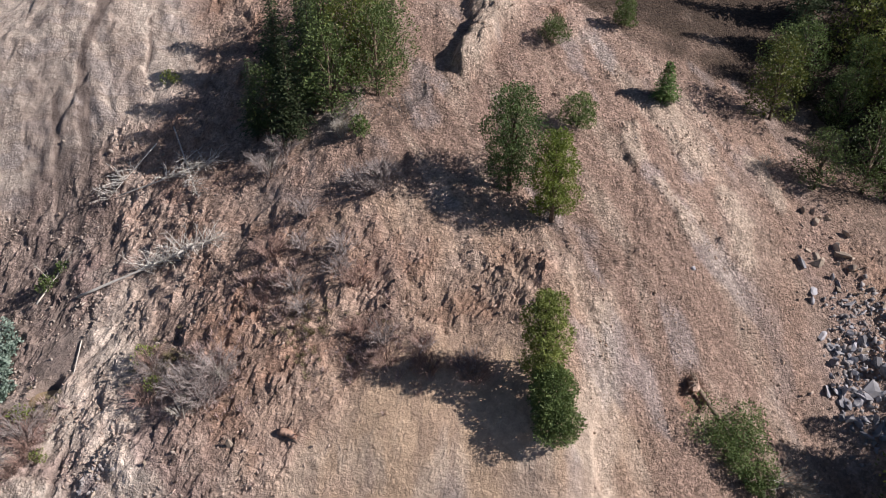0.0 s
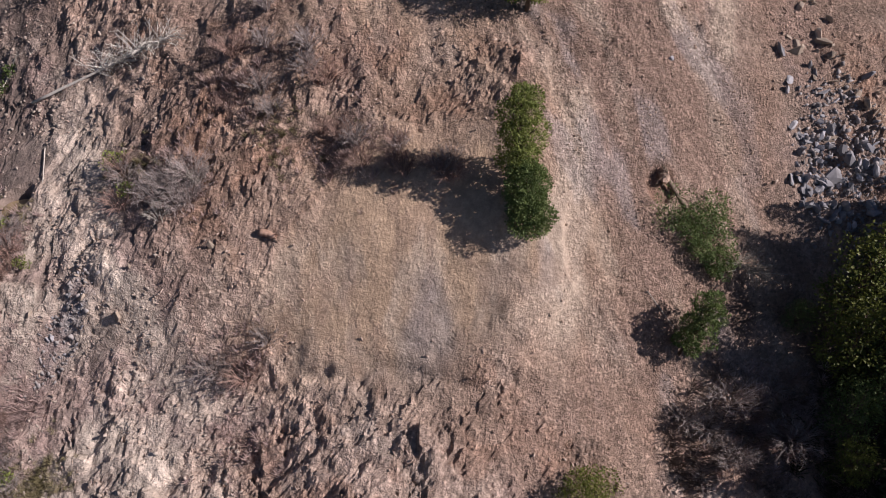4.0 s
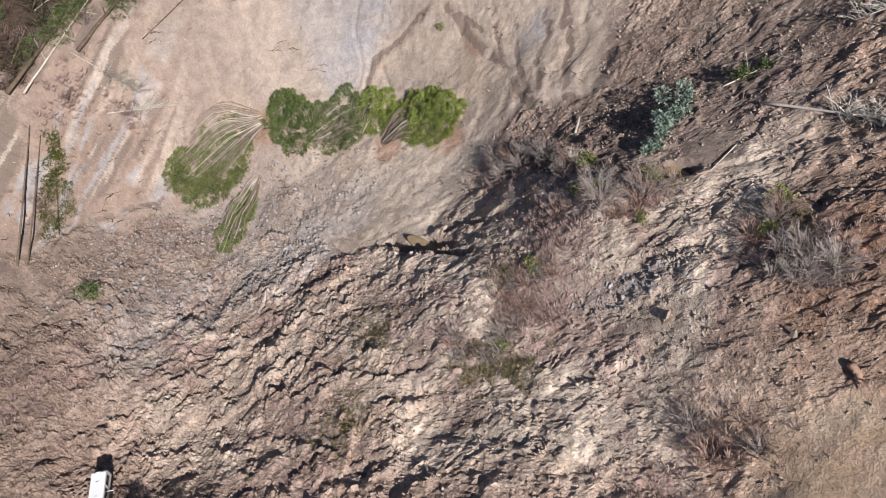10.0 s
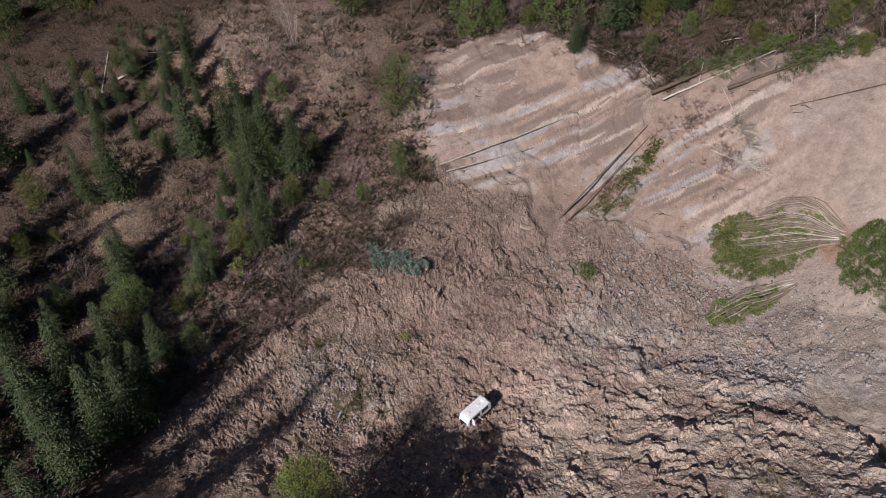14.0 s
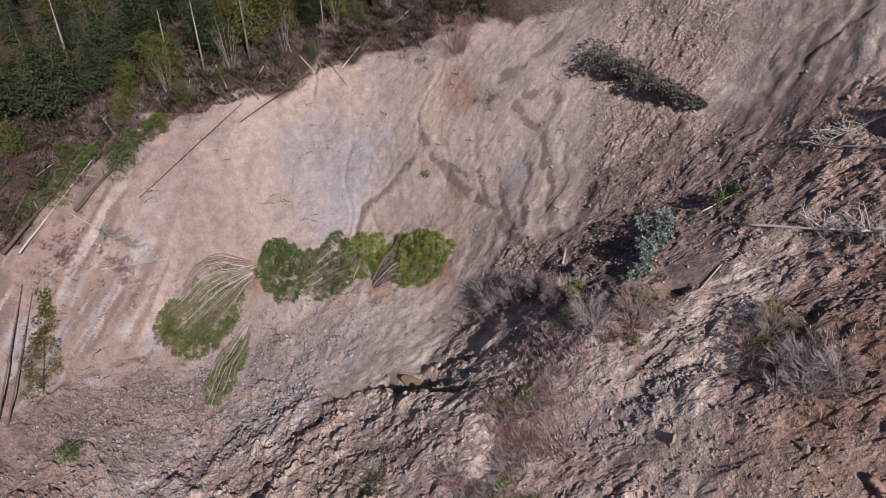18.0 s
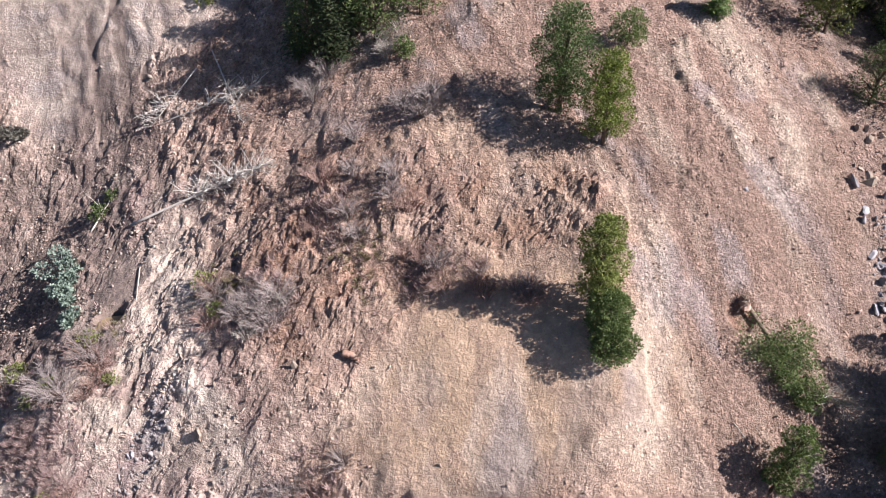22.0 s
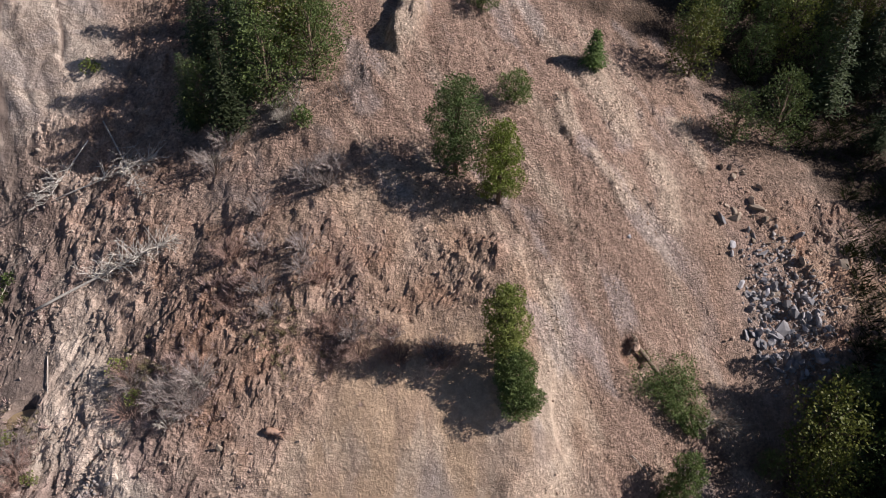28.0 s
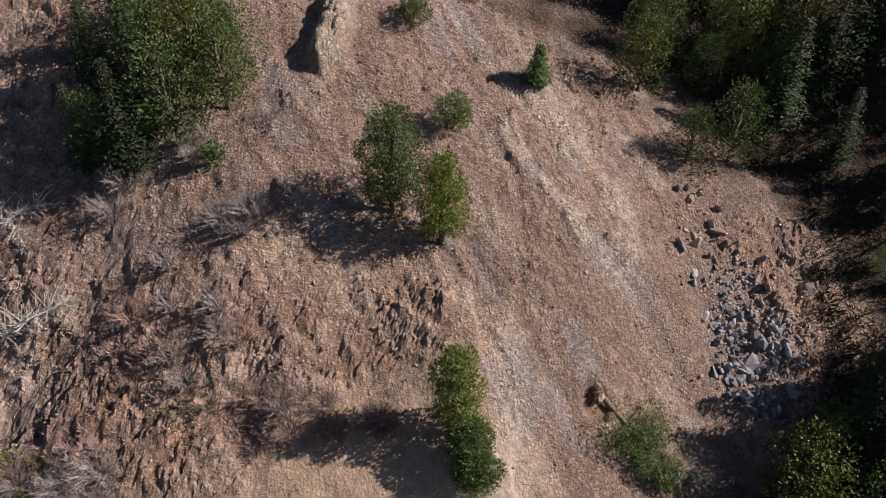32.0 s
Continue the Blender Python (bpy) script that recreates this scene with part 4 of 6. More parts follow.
def bare_shrub(r, h, stems, mat, g, label, name="bare_shrub"):
    """A leafless shrub: many forked twigs from one foot."""
    s = t = Shape()
    for i in range(stems):
        a = g.uniform(0, 6.283)
        f = Vector((math.cos(a), math.sin(a), 0)) * r * 0.35 * g.random()
        tip = f + Vector((math.cos(a), math.sin(a), 0)) * r * g.uniform(0.2, 1.0) + Vector((0, 0, h * g.uniform(0.5, 1.05)))
        mid = f.lerp(tip, 0.5) + Vector((0, 0, h * 0.12))
        s.tube([f - Vector((0, 0, 0.3)), mid, tip], [0.036, 0.024, 0.01], 3)
        for _ in range(4):
            q = mid.lerp(tip, g.uniform(-0.2, 0.9))
            d = ((tip - mid).normalized() + rand_dir(g) * 0.85).normalized() * r * g.uniform(0.2, 0.5)
            t.tube([q, q + d * 0.55 + rand_dir(g) * 0.08, q + d], [0.018, 0.013, 0.006], 3)
    return tagged(new(name, s.mesh(name, mat)), label, "shrub", group="leafless shrubs")


SNAG_WOOD = plain_material("snag_wood", (0.27, 0.24, 0.21), 0.95, 1.0, 0.4, 0.03)


def snag(h, g, label):
    """A dead standing conifer: grey trunk with broken, drooping side branches."""
    root = tagged(new("dead_tree"), label, "dead tree", group="dead standing trees")
    t = Shape()
    t.tube([(0, 0, -0.6), (0.1, 0, h * 0.5), (0.25, 0.1, h)], [h * 0.02, h * 0.013, 0.06], 7)
    for i in range(int(h * 1.6)):
        b = Shape()
        z, a = h * g.uniform(0.15, 0.98), g.uniform(0, 6.283)
        d = Vector((math.cos(a), math.sin(a), g.uniform(-0.4, 0.1))) * g.uniform(0.4, 2.0) * (1.15 - z / h)
        b.tube([(0.1, 0, z), Vector((0.1, 0, z)) + d], [0.05, 0.012], 3)
        part("branch", b.mesh("branch", SNAG_WOOD), root)
    part("trunk", t.mesh("trunk", SNAG_WOOD, True), root)
    return root


def lump(g, corners=16):
    """A broken, sharp-edged stone about 1 m across."""
    bm = bmesh.new()
    for _ in range(corners):
        d = rand_dir(g)
        d = d * g.uniform(0.42, 0.5)
        k = max(abs(d.x) / 0.42, abs(d.y) / 0.4, abs(d.z) / 0.33, 1.0)
        bm.verts.new(d / k)
    made = bmesh.ops.convex_hull(bm, input=bm.verts[:])
    loose = [v for v in bm.verts if not v.link_faces]
    bmesh.ops.delete(bm, geom=loose, context="VERTS")
    bmesh.ops.dissolve_limit(bm, angle_limit=0.3, verts=bm.verts[:], edges=bm.edges[:])
    return bm


def stone_mesh(name, g, mat):
    bm = lump(g)
    me = bpy.data.meshes.new(name)
    bm.to_mesh(me)
    bm.free()
    me.materials.append(mat)
    return me


def joined(name, base_v, base_f, mats, mat, label, category):
    """One mesh of many small alike pieces: base verts under each 4x4 matrix of mats."""
    bv, n = np.c_[base_v, np.ones(len(base_v))], len(mats)
    v = np.einsum("nij,vj->nvi", mats, bv)[..., :3].reshape(-1, 3)
    f = (np.asarray(base_f)[None] + (np.arange(n) * len(base_v))[:, None, None]).reshape(-1, np.shape(base_f)[1])
    k = f.shape[1]
    me = bpy.data.meshes.new(name)
    me.vertices.add(len(v))
    me.vertices.foreach_set("co", v.astype(np.float32).ravel())
    me.loops.add(f.size)
    me.loops.foreach_set("vertex_index", f.astype(np.int32).ravel())
    me.polygons.add(len(f))
    me.polygons.foreach_set("loop_start", np.arange(0, f.size, k, dtype=np.int32))
    me.update(calc_edges=True)
    me.materials.append(mat)
    return tagged(new(name, me), label, category, kind="stuff")

# ---- woods ----
rng = random.Random(7)
STONE = plain_material("grey_stone", (0.31, 0.30, 0.315), 0.85, 1.6, 0.3, 0.05, 0.3)
STONE_BROWN = plain_material("brown_stone", (0.38, 0.305, 0.24), 0.9, 1.6, 0.3, 0.05, 0.3)
firs = [conifer("fir_tree", 24, 4.0, rng, NEEDLES, "tall dark green fir in the wood"), conifer("fir_tree", 20, 3.8, rng, NEEDLES, "tall dark green fir in the wood"),
        conifer("fir_tree", 15, 3.4, rng, NEEDLES, "tall dark green fir in the wood")]
broads = [broadleaf("laurel_tree", 13, 4.4, rng, LEAVES, "dark green broad-leaved tree in the wood", 18), broadleaf("laurel_tree", 11, 4.0, rng, LEAVES_OLIVE, "olive green broad-leaved tree in the wood", 16)]
for o in firs + broads:
    tagged(o, group="trees of the wood")
# single trees at the wood's edges: kind, place, height
EDGE = [("b", -108, -63.5, 14), ("f", -88, -83, 15), ("f", -84, -89, 14), ("b", -92, -74, 6), ("b", -84.8, -66.7, 5), ("b", -88, -60, 5), ("b", -96, -56, 6), ("b", -78, -71, 5), ("f", -74, -78, 9), ("f", -70.5, -80.5, 7), ("b", -84, -78, 8), ("b", -99, -58.5, 6), ("b", -47, -79, 9), ("f", -38, -75, 15), ("f", -31, -63, 17), ("b", -46, -65.5, 7), ("f", -50, -85, 11), ("f", -42, -69, 12), ("b", -54, -73, 6), ("b", -62, -77, 5), ("b", -66, -70, 4), ("f", -91, -92, 13), ("f", -36, -66, 14), ("b", -126, -56, 14), ("f", -79, -94, 17), ("f", -80, -80, 22), ("f", -86, -74, 16), ("f", -64, -100, 17), ("f", -57, -121, 20), ("f", -48, -82, 15),
        ("f", -32, -78, 16), ("b", -121, -83, 13), ("b", -134, -40, 17), ("o", -144, -60, 17), ("o", -156, -50, 10), ("f", -129, -34, 10), ("f", -134, -28, 26), ("o", -124, -88, 13),
        ("o", 45, 94, 12), ("b", 48, 83, 9), ("b", 54, 83, 12), ("b", 54, 94, 9), ("f", 51, 106, 15), ("o", 59, 105, 14), ("o", 60, 97, 13), ("b", 50, 100, 11), ("f", 63, 88, 16),
        ("f", 68, 81, 12), ("f", 72, 73, 10), ("f", 76, 64, 9), ("b", 68, 67, 5), ("f", 69, 55, 13), ("b", 60, 54, 9), ("o", 48, 46.5, 14), ("f", 60, 51, 20), ("f", 64, 50.5, 20), ("f", 70, 50.5, 22), ("f", 58, 47, 20), ("b", 55, 43, 13), ("b", 47, 37, 9), ("f", 64, 44, 17), ("f", 70, 36, 18), ("b", 50, 38, 11), ("b", 58, 32, 11), ("f", 56, 40, 24), ("f", 54, 35, 22), ("f", 53, 30, 20), ("f", 57, 50, 17), ("f", 61, 46, 19), ("f", 57, 41, 17), ("f", 63, 54, 17), ("f", 66, 49, 20), ("f", 60, 36, 18), ("b", 53, 33, 11), ("f", 65, 40, 19), ("f", 70, 44, 20), ("o", 47, 42, 12), ("b", 43, 46, 5), ("b", 52, 50, 10), ("o", 47, 33, 7), ("f", -20, -62, 22), ("f", -14, -70, 24), ("f", -24, -74, 21), ("f", -8, -58, 24), ("f", -18, -84, 22), ("f", -28, -66, 17), ("f", -12, -50, 22), ("f", -30, -90, 20), ("f", -22, -96, 24), ("f", -38, -100, 19), ("f", -5, -66, 24), ("f", -40, -108, 20), ("f", -16, -78, 24), ("f", -27, -82, 18), ("f", -33, -72, 12), ("f", 73, 54, 14), ("f", 78, 77, 14), ("f", 69, 90, 18), ("f", 67, 100, 18), ("f", 66, 110, 18), ("b", 57, 98, 10), ("b", 47, 100, 10), ("f", 55, 113, 17)]
proto = {"f": firs, "b": broads[:1], "o": broads[1:]}
base_h = {id(firs[0]): 24, id(firs[1]): 20, id(firs[2]): 15, id(broads[0]): 13, id(broads[1]): 11}
taken = []
used = set()
for k, x, y, h in EDGE:
    o = min(proto[k], key=lambda q: abs(base_h[id(q)] - h))
    s = h / base_h[id(o)]
    if id(o) in used:
        copy_at(o, x, y, rng.uniform(0, 360), s, 0.2)
    else:
        at(o, x, y, rng.uniform(0, 360), s, 0.2)
        used.add(id(o))
    taken.append((x, y))


def free(x, y, gap):
    return all((x - a) ** 2 + (y - b) ** 2 > gap * gap for a, b in taken)


def place(b, r):
    return -math.sin(radians(b)) * r, math.cos(radians(b)) * r


def rows_of_trees(b0, b1, starts, step, gap, far, low=0.75, high=1.2):
    """Trees in loose ranks between two bearings, behind the wood's edge."""
    out = []
    for k in starts:
        b = b0
        while b < b1:
            edge = np.interp(b, [-75, -58, -50, -41, -36, -24, 56, 66, 77, 85, 97, 108, 118, 128, 150, 172], [90, 94, 120, 120, 107, 112, 150, 152, 149, 151, 138, 148, 146, 172, 168, 140])
            r = edge + k + rng.uniform(-4, 4)
            x, y = place(b + rng.uniform(-1, 1), r)
            b += step / r * 57.3 * rng.uniform(0.7, 1.35)
            if free(x, y, gap) and (far or not -30 < b < 50):
                taken.append((x, y))
                out.append((x, y, rng.uniform(low, high)))
    return out


for x, y, s in rows_of_trees(64, 172, (2, 9, 18, 30, 44), 5.2, 3.0, False, 0.8, 1.35) + rows_of_trees(-72, -31, (4, 12, 22, 34), 5.2, 3.0, False, 0.8, 1.25):
    copy_at(rng.choice(firs * 2 + broads + broads[1:] * 2), x, y, rng.uniform(0, 360), s, 0.2)

for x, y, k, h in [(-137, 16, 1, 0.45), (-140, 22, 0, 0.5), (-143, 10, 1, 0.6), (-147, 13, 1, 0.8), (-141, 30, 0, 0.3), (-138, -2, 1, 0.5), (-136, -14, 0, 0.45), (-142, -10, 1, 0.7), (-132, -20, 0, 0.4), (-138, -22, 1, 0.7), (-137, 60, 0, 0.4), (-128, 74, 1, 0.4), (-136, 48, 0, 0.35), (-132, -46, 1, 0.5), (-129, -52, 0, 0.5)]:
    taken.append((x, y))
    copy_at(broads[k], x, y, rng.uniform(0, 360), h, 0.2)

# loose trees and brush between the debris and the far slope
for _ in range(105):
    a, q = rng.uniform(0, 6.283), math.sqrt(rng.random())
    x, y = -68 + 34 * q * math.cos(a), -98 + 30 * q * math.sin(a)
    if free(x, y, 2.4) and not (abs(x + 62) < 12 and abs(y + 96) < 6) and math.hypot(x + 105, y + 97) > 13:
        taken.append((x, y))
        copy_at(rng.choice(firs[1:] * 2 + broads), x, y, rng.uniform(0, 360), rng.uniform(0.28, 0.75), 0.2)

# the farther ranks, one mass
spray = Shape()
g = random.Random(3)
z = 2.0
while z < 23.5:
    k = z / 24
    for i in range(7):
        a = g.uniform(0, 6.283)
        d = Vector((math.cos(a), math.sin(a), -0.25))
        ln = 4.4 * (1 - k) ** 0.8 + 0.3
        spray.leaf(Vector((0, 0, z)) + d * ln * 0.15, d * ln, Vector((-d.y, d.x, 0)) * ln * 0.33, Vector((0, 0, 0.4)))
    z += 1.1
far = rows_of_trees(58, 176, (58, 70, 84, 100, 120, 145, 175, 215, 260, 310), 6.0, 3.0, True, 0.8, 1.25) + rows_of_trees(-75, -24, (46, 58, 72, 90, 112), 6.0, 3.0, True)
mats = np.array([np.array(Matrix.Translation((x, y, top(x, y))) @ Matrix.Rotation(rng.uniform(0, 6.28), 4, "Z") @ Matrix.Scale(s, 4)) for x, y, s in far])
joined("far_woods", [tuple(v) for v in spray.v], spray.f, mats, NEEDLES, "far dark fir wood on the valley's slopes", "woods")

# ---- trees on the slide ----
GREEN = leaf_material("evergreen_leaves", (0.06, 0.10, 0.035), (0.17, 0.24, 0.08))
at(broadleaf("evergreen_tree", 13.4, 4.2, random.Random(21), GREEN, "green young evergreen on the orange ridge", 30, 430, 0.24), 9.3, 76.4)
big = [("f", -19.5, 85.7, 14), ("b", -14.2, 87.5, 13), ("b", -8.5, 90.5, 12), ("f", -22.6, 93.3, 14), ("b", -16, 93, 14), ("b", -11, 96, 13), ("f", -25, 88, 11), ("f", -20, 100, 14), ("b", -12, 102, 13), ("f", -17, 89.5, 15), ("b", -23, 88, 10), ("o", -11.5, 92.5, 13), ("f", -18, 96.5, 15), ("b", -7, 94, 11), ("f", -24, 97, 13)]
for k, x, y, h in big:
    o = min(proto[k], key=lambda q: abs(base_h[id(q)] - h))
    tagged(copy_at(o, x, y, rng.uniform(0, 360), h / base_h[id(o)] * 1.05, 0.2), "dark evergreen of the grove on the ridge", group="grove on the ridge")
at(broadleaf("laurel_tree", 12.2, 2.7, random.Random(31), LEAVES_BRIGHT, "bright green laurel on the ridge's brow", 24, 460, 0.23), 12.7, 54.2)
at(broadleaf("laurel_bush", 5.2, 2.5, random.Random(32), LEAVES, "dark green laurel bush on the ridge's brow", 20, 400, 0.22), 13.6, 51.6)
at(broadleaf("laurel_bush", 4.2, 2.5, random.Random(46), LEAVES, "low dark green laurel bush on the ridge's brow", 18, 400, 0.22), 13.8, 49.3)
at(broadleaf("laurel_tree", 11.8, 2.9, random.Random(33), leaf_material("yellow_green_leaves", (0.09, 0.135, 0.025), (0.29, 0.34, 0.08), 0.5, 0.35), "yellow-green laurel beside the young fir", 24, 460, 0.23), 14.2, 72.3, 40)
at(broadleaf("laurel_bush", 4.6, 2.4, random.Random(34), LEAVES, "round green laurel bush on bare scree", 14, 300, 0.2), 18.1, 86.8)
at(conifer("fir_sapling", 5.4, 2.0, random.Random(35), GREEN, "thin grey-green fir sapling on bare scree", 0.05), 30.4, 93.8)
at(broadleaf("laurel_bush", 3.4, 2.4, random.Random(36), LEAVES, "low dark green bush on bare scree", 12, 280, 0.2), 15.3, 101.5)
at(broadleaf("laurel_bush", 4.6, 1.9, random.Random(37), LEAVES, "dark green bush on bare scree", 12, 280, 0.2), 26.0, 107.2)
at(broadleaf("laurel_bush", 2.8, 1.5, random.Random(38), LEAVES, "small dark green bush below the grove", 8, 80, 0.3), -9.9, 83.9)
at(broadleaf("laurel_tree", 9.5, 2.2, random.Random(39), LEAVES, "dark green tree leaning on the brown slope", 18, 360, 0.22), 30.5, 43.0, 0, 1, 0.2, (-8, 14))
at(broadleaf("laurel_tree", 6, 3.4, random.Random(40), LEAVES_OLIVE, "olive green tree below the slide's toe", 14, 360, 0.22), 19.5, 28.5)
at(broadleaf("laurel_tree", 14, 4.8, random.Random(41), LEAVES_BRIGHT, "bright green tree casting its shadow on the debris", 24, 420, 0.25), -31.3, -30.4)
at(broadleaf("laurel_tree", 14, 4.6, random.Random(42), LEAVES, "dark green tree beside the debris field", 30, 210, 0.42), -26, -19.8, 0, 0.94)
at(broadleaf("laurel_tree", 12, 4.4, random.Random(43), LEAVES, "dark green tree beside the debris field", 30, 210, 0.42), -24.5, -13.5, 0, 0.9)
at(broadleaf("laurel_tree", 11.5, 4.2, random.Random(45), LEAVES, "dark green tree beside the debris field", 26, 210, 0.42), -26.5, -25.5)
at(broadleaf("laurel_bush", 1.5, 2.2, random.Random(44), LEAVES, "low dark green bush in the grey rubble", 9, 80, 0.3), -93, -15)

# ---- toppled green thickets on the pale bench ----
STEM = plain_material("sapling_stem", (0.21, 0.165, 0.135), 0.9, 3.0, 0.3, 0.0)
GREY_GREEN = leaf_material("grey_green_leaves", (0.11, 0.145, 0.06), (0.31, 0.34, 0.16))
FRESH = leaf_material("fresh_leaves", (0.095, 0.125, 0.04), (0.29, 0.315, 0.12), 0.5, 0.3)
thicket(-104.5, 29.5, -109.5, 27, 3.5, 14, leaf_material("deep_green_leaves", (0.06, 0.09, 0.03), (0.17, 0.21, 0.07)), "toppled dark green thicket on the pale bench", [(-108.4, 27.6, 5.0, 4.8, 0, 3.0, 3600)], 1.9, 0.35, 0.3, 1)
thicket(-104.2, 30.5, -102.4, 41.0, 3.0, 30, GREY_GREEN, "toppled grey-green thicket with pale stems on the bench", [(-104.4, 36.0, 4.8, 6.4, 0, 2.4, 4200)], 2.4, 0.4, 0.3, 2)
thicket(-100.5, 38.5, -102.5, 43, 1.6, 10, LEAVES_BRIGHT, "toppled yellow-green thicket on the pale bench", [(-101.6, 42.4, 4.4, 4.2, 0, 2.4, 2000)], 1.6, 0.35, 0.3, 3)
thicket(-95.6, 41.2, -92.6, 48.5, 3.2, 40, LEAVES_BRIGHT, "toppled bright green thicket with a fan of pale stems", [(-92.8, 48.8, 6.8, 5.4, 20, 3.2, 5200), (-98.0, 45.0, 3.0, 3.0, 0, 2.2, 1000)], 2.6, 0.3, 0.3, 4)
thicket(-111.0, 22.6, -109.0, 5.5, 4.6, 60, FRESH, "toppled thicket with long bare stems and bright green heads", [(-108.8, 11.4, 4.8, 7.4, 0, 1.7, 3600), (-105.4, 10.4, 2.6, 6.0, 10, 2.2, 1600), (-109.4, 5.2, 3.0, 2.4, 0, 2.2, 900), (-111.0, 17.5, 3.4, 3.6, 0, 1.0, 900)], 2.2, 0.3, 0.3, 5)
thicket(-103.0, 18.2, -92.5, 7.4, 2.2, 26, FRESH, "toppled bright green thicket above the grey rubble", [(-97.2, 11.8, 6.6, 2.5, -46, 2.2, 2300)], 2.2, 0.3, 0.3, 6)

# ---- fallen trees and logs ----
log(-55.5, 68.6, -51.5, 60.7, 0.17, 0.03, BARK, "fallen blue-green conifer in the gully mud", 4, 0, "fallen_conifer", (NEEDLES_BLUE, 26, 2.3, 130, 0.4), 0.0, 1)
log(-78.5, -51.5, -79, -41.5, 0.17, 0.03, BARK, "fallen blue-green conifer on the debris field", 4, 0, "fallen_conifer", (NEEDLES_BLUE, 26, 2.4, 130, 0.4), 0.0, 2)
log(-90.5, 82.8, -65.2, 84, 0.28, 0.04, BARK, "long fallen conifer with withered grey needles", 10, 20, "fallen_conifer", (NEEDLES_GREY, 60, 2.6, 130, 0.4), 0.02, 3)
log(-52.4, 72.1, -50.1, 76.8, 0.14, 0.03, DEADWOOD, "small fallen green tree beside the mud", 4, 10, "fallen_tree", (LEAVES, 8, 1.5, 60, 0.4), 0.3, 4)
log(-45.8, 71.2, -27.2, 73.9, 0.20, 0.10, BLEACHED, "long bleached fallen trunk with twiggy branches", 18, 200, "fallen_tree", None, 0.5, 5)
ROTTEN = plain_material("rotten_wood", (0.42, 0.27, 0.20), 0.9, 2.0, 0.6, 0.06, 0.1)
log(-14.0, 51.6, -12.2, 50.7, 0.42, 0.3, ROTTEN, "short thick red-brown rotten log", 4, 0, "fallen_log", None, 0.5, 51)
log(-42.9, 65.6, -42, 61.2, 0.08, 0.05, DEADWOOD, "thin bleached pole in the mud", 0, 0, "fallen_pole", None, 0.5, 6)
log(-65, 59.4, -67.8, 62.1, 0.21, 0.17, DEADWOOD, "short pale broken stub", 0, 0, "fallen_log", None, 0.5, 7)
log(-38.3, 91.6, -31.8, 81, 0.11, 0.06, BLEACHED, "bleached fallen pole with bare limbs", 12, 50, "fallen_tree", None, 0.5, 8)
log(-44.3, 83.7, -30.5, 85.5, 0.11, 0.04, BLEACHED, "bleached fallen trunk with bare twigs", 12, 90, "fallen_tree", None, 0.5, 9)
log(-40, 89, -45.8, 83.2, 0.08, 0.03, BLEACHED, "thin bleached fallen stem", 8, 40, "fallen_tree", None, 0.5, 10)
log(-124.8, -16.5, -138.5, 4, 0.39, 0.17, BARK, "large fallen fir trunk across the scarp's rim", 10, 0, "fallen_tree", (LEAVES, 40, 2.9, 120, 0.3), 0.3, 11)
log(-124.5, -14, -135.5, 2, 0.20, 0.10, DEADWOOD, "thin pale trunk beside the large fallen fir", 6, 0, "fallen_tree", None, 0.5, 12)
log(-127.1, -3.4, -140, 16, 0.39, 0.17, BARK, "large fallen fir trunk with green boughs on the rim", 10, 0, "fallen_tree", (LEAVES, 40, 3.0, 120, 0.3), 0.4, 13)
log(-127.1, 7.7, -134.4, 31.9, 0.11, 0.05, BARK, "long thin dark trunk on the pale slope", 6, 0, "fallen_tree", None, 0.5, 14)
log(-101.7, -51.4, -118, -31, 0.2, 0.08, SNAG_WOOD, "pale fallen trunk on the foot of the scarp", 6, 0, "fallen_tree", None, 0.5, 15)
log(-101, -48.5, -112.5, -34.5, 0.16, 0.07, SNAG_WOOD, "pale fallen trunk on the foot of the scarp", 6, 0, "fallen_tree", None, 0.5, 16)
log(-102.7, -24.5, -121, -15, 0.2, 0.1, BARK, "long dark trunk sliding down the pale scarp", 8, 0, "fallen_tree", None, 0.5, 17)
log(-102.4, -23, -119.5, -14, 0.15, 0.07, BARK, "long dark trunk sliding down the pale scarp", 8, 0, "fallen_tree", None, 0.5, 18)
log(-106, -17, -119, -12, 0.10, 0.03, BARK, "toppled ivy-green sapling on the pale scarp", 5, 10, "fallen_tree", (LEAVES_OLIVE, 60, 2.3, 90, 0.26), 0.05, 19)
log(-127.5, -4.5, -121, 4, 0.11, 0.03, DEADWOOD, "bare grey twiggy treetop on the scarp", 10, 110, "fallen_tree", None, 0.3, 20)
log(-119.5, -2.5, -119, 6.5, 0.11, 0.03, DEADWOOD, "bare grey twiggy treetop on the scarp", 10, 90, "fallen_tree", None, 0.3, 21)
log(-131, 30, -134, 47, 0.14, 0.07, BARK, "thin dark trunk along the scarp's rim", 8, 20, "fallen_tree", None, 0.5, 22)
log(-96, -111, -92, -116, 0.21, 0.10, DEADWOOD, "bleached log on the far bare slope", 4, 0, "fallen_log", None, 0.5, 23)
log(-84, -118, -95, -112, 0.21, 0.10, DEADWOOD, "bleached log on the far bare slope", 4, 0, "fallen_log", None, 0.5, 24)
log(-88, -124, -80, -119, 0.17, 0.10, DEADWOOD, "bleached log on the far bare slope", 4, 0, "fallen_log", None, 0.5, 25)

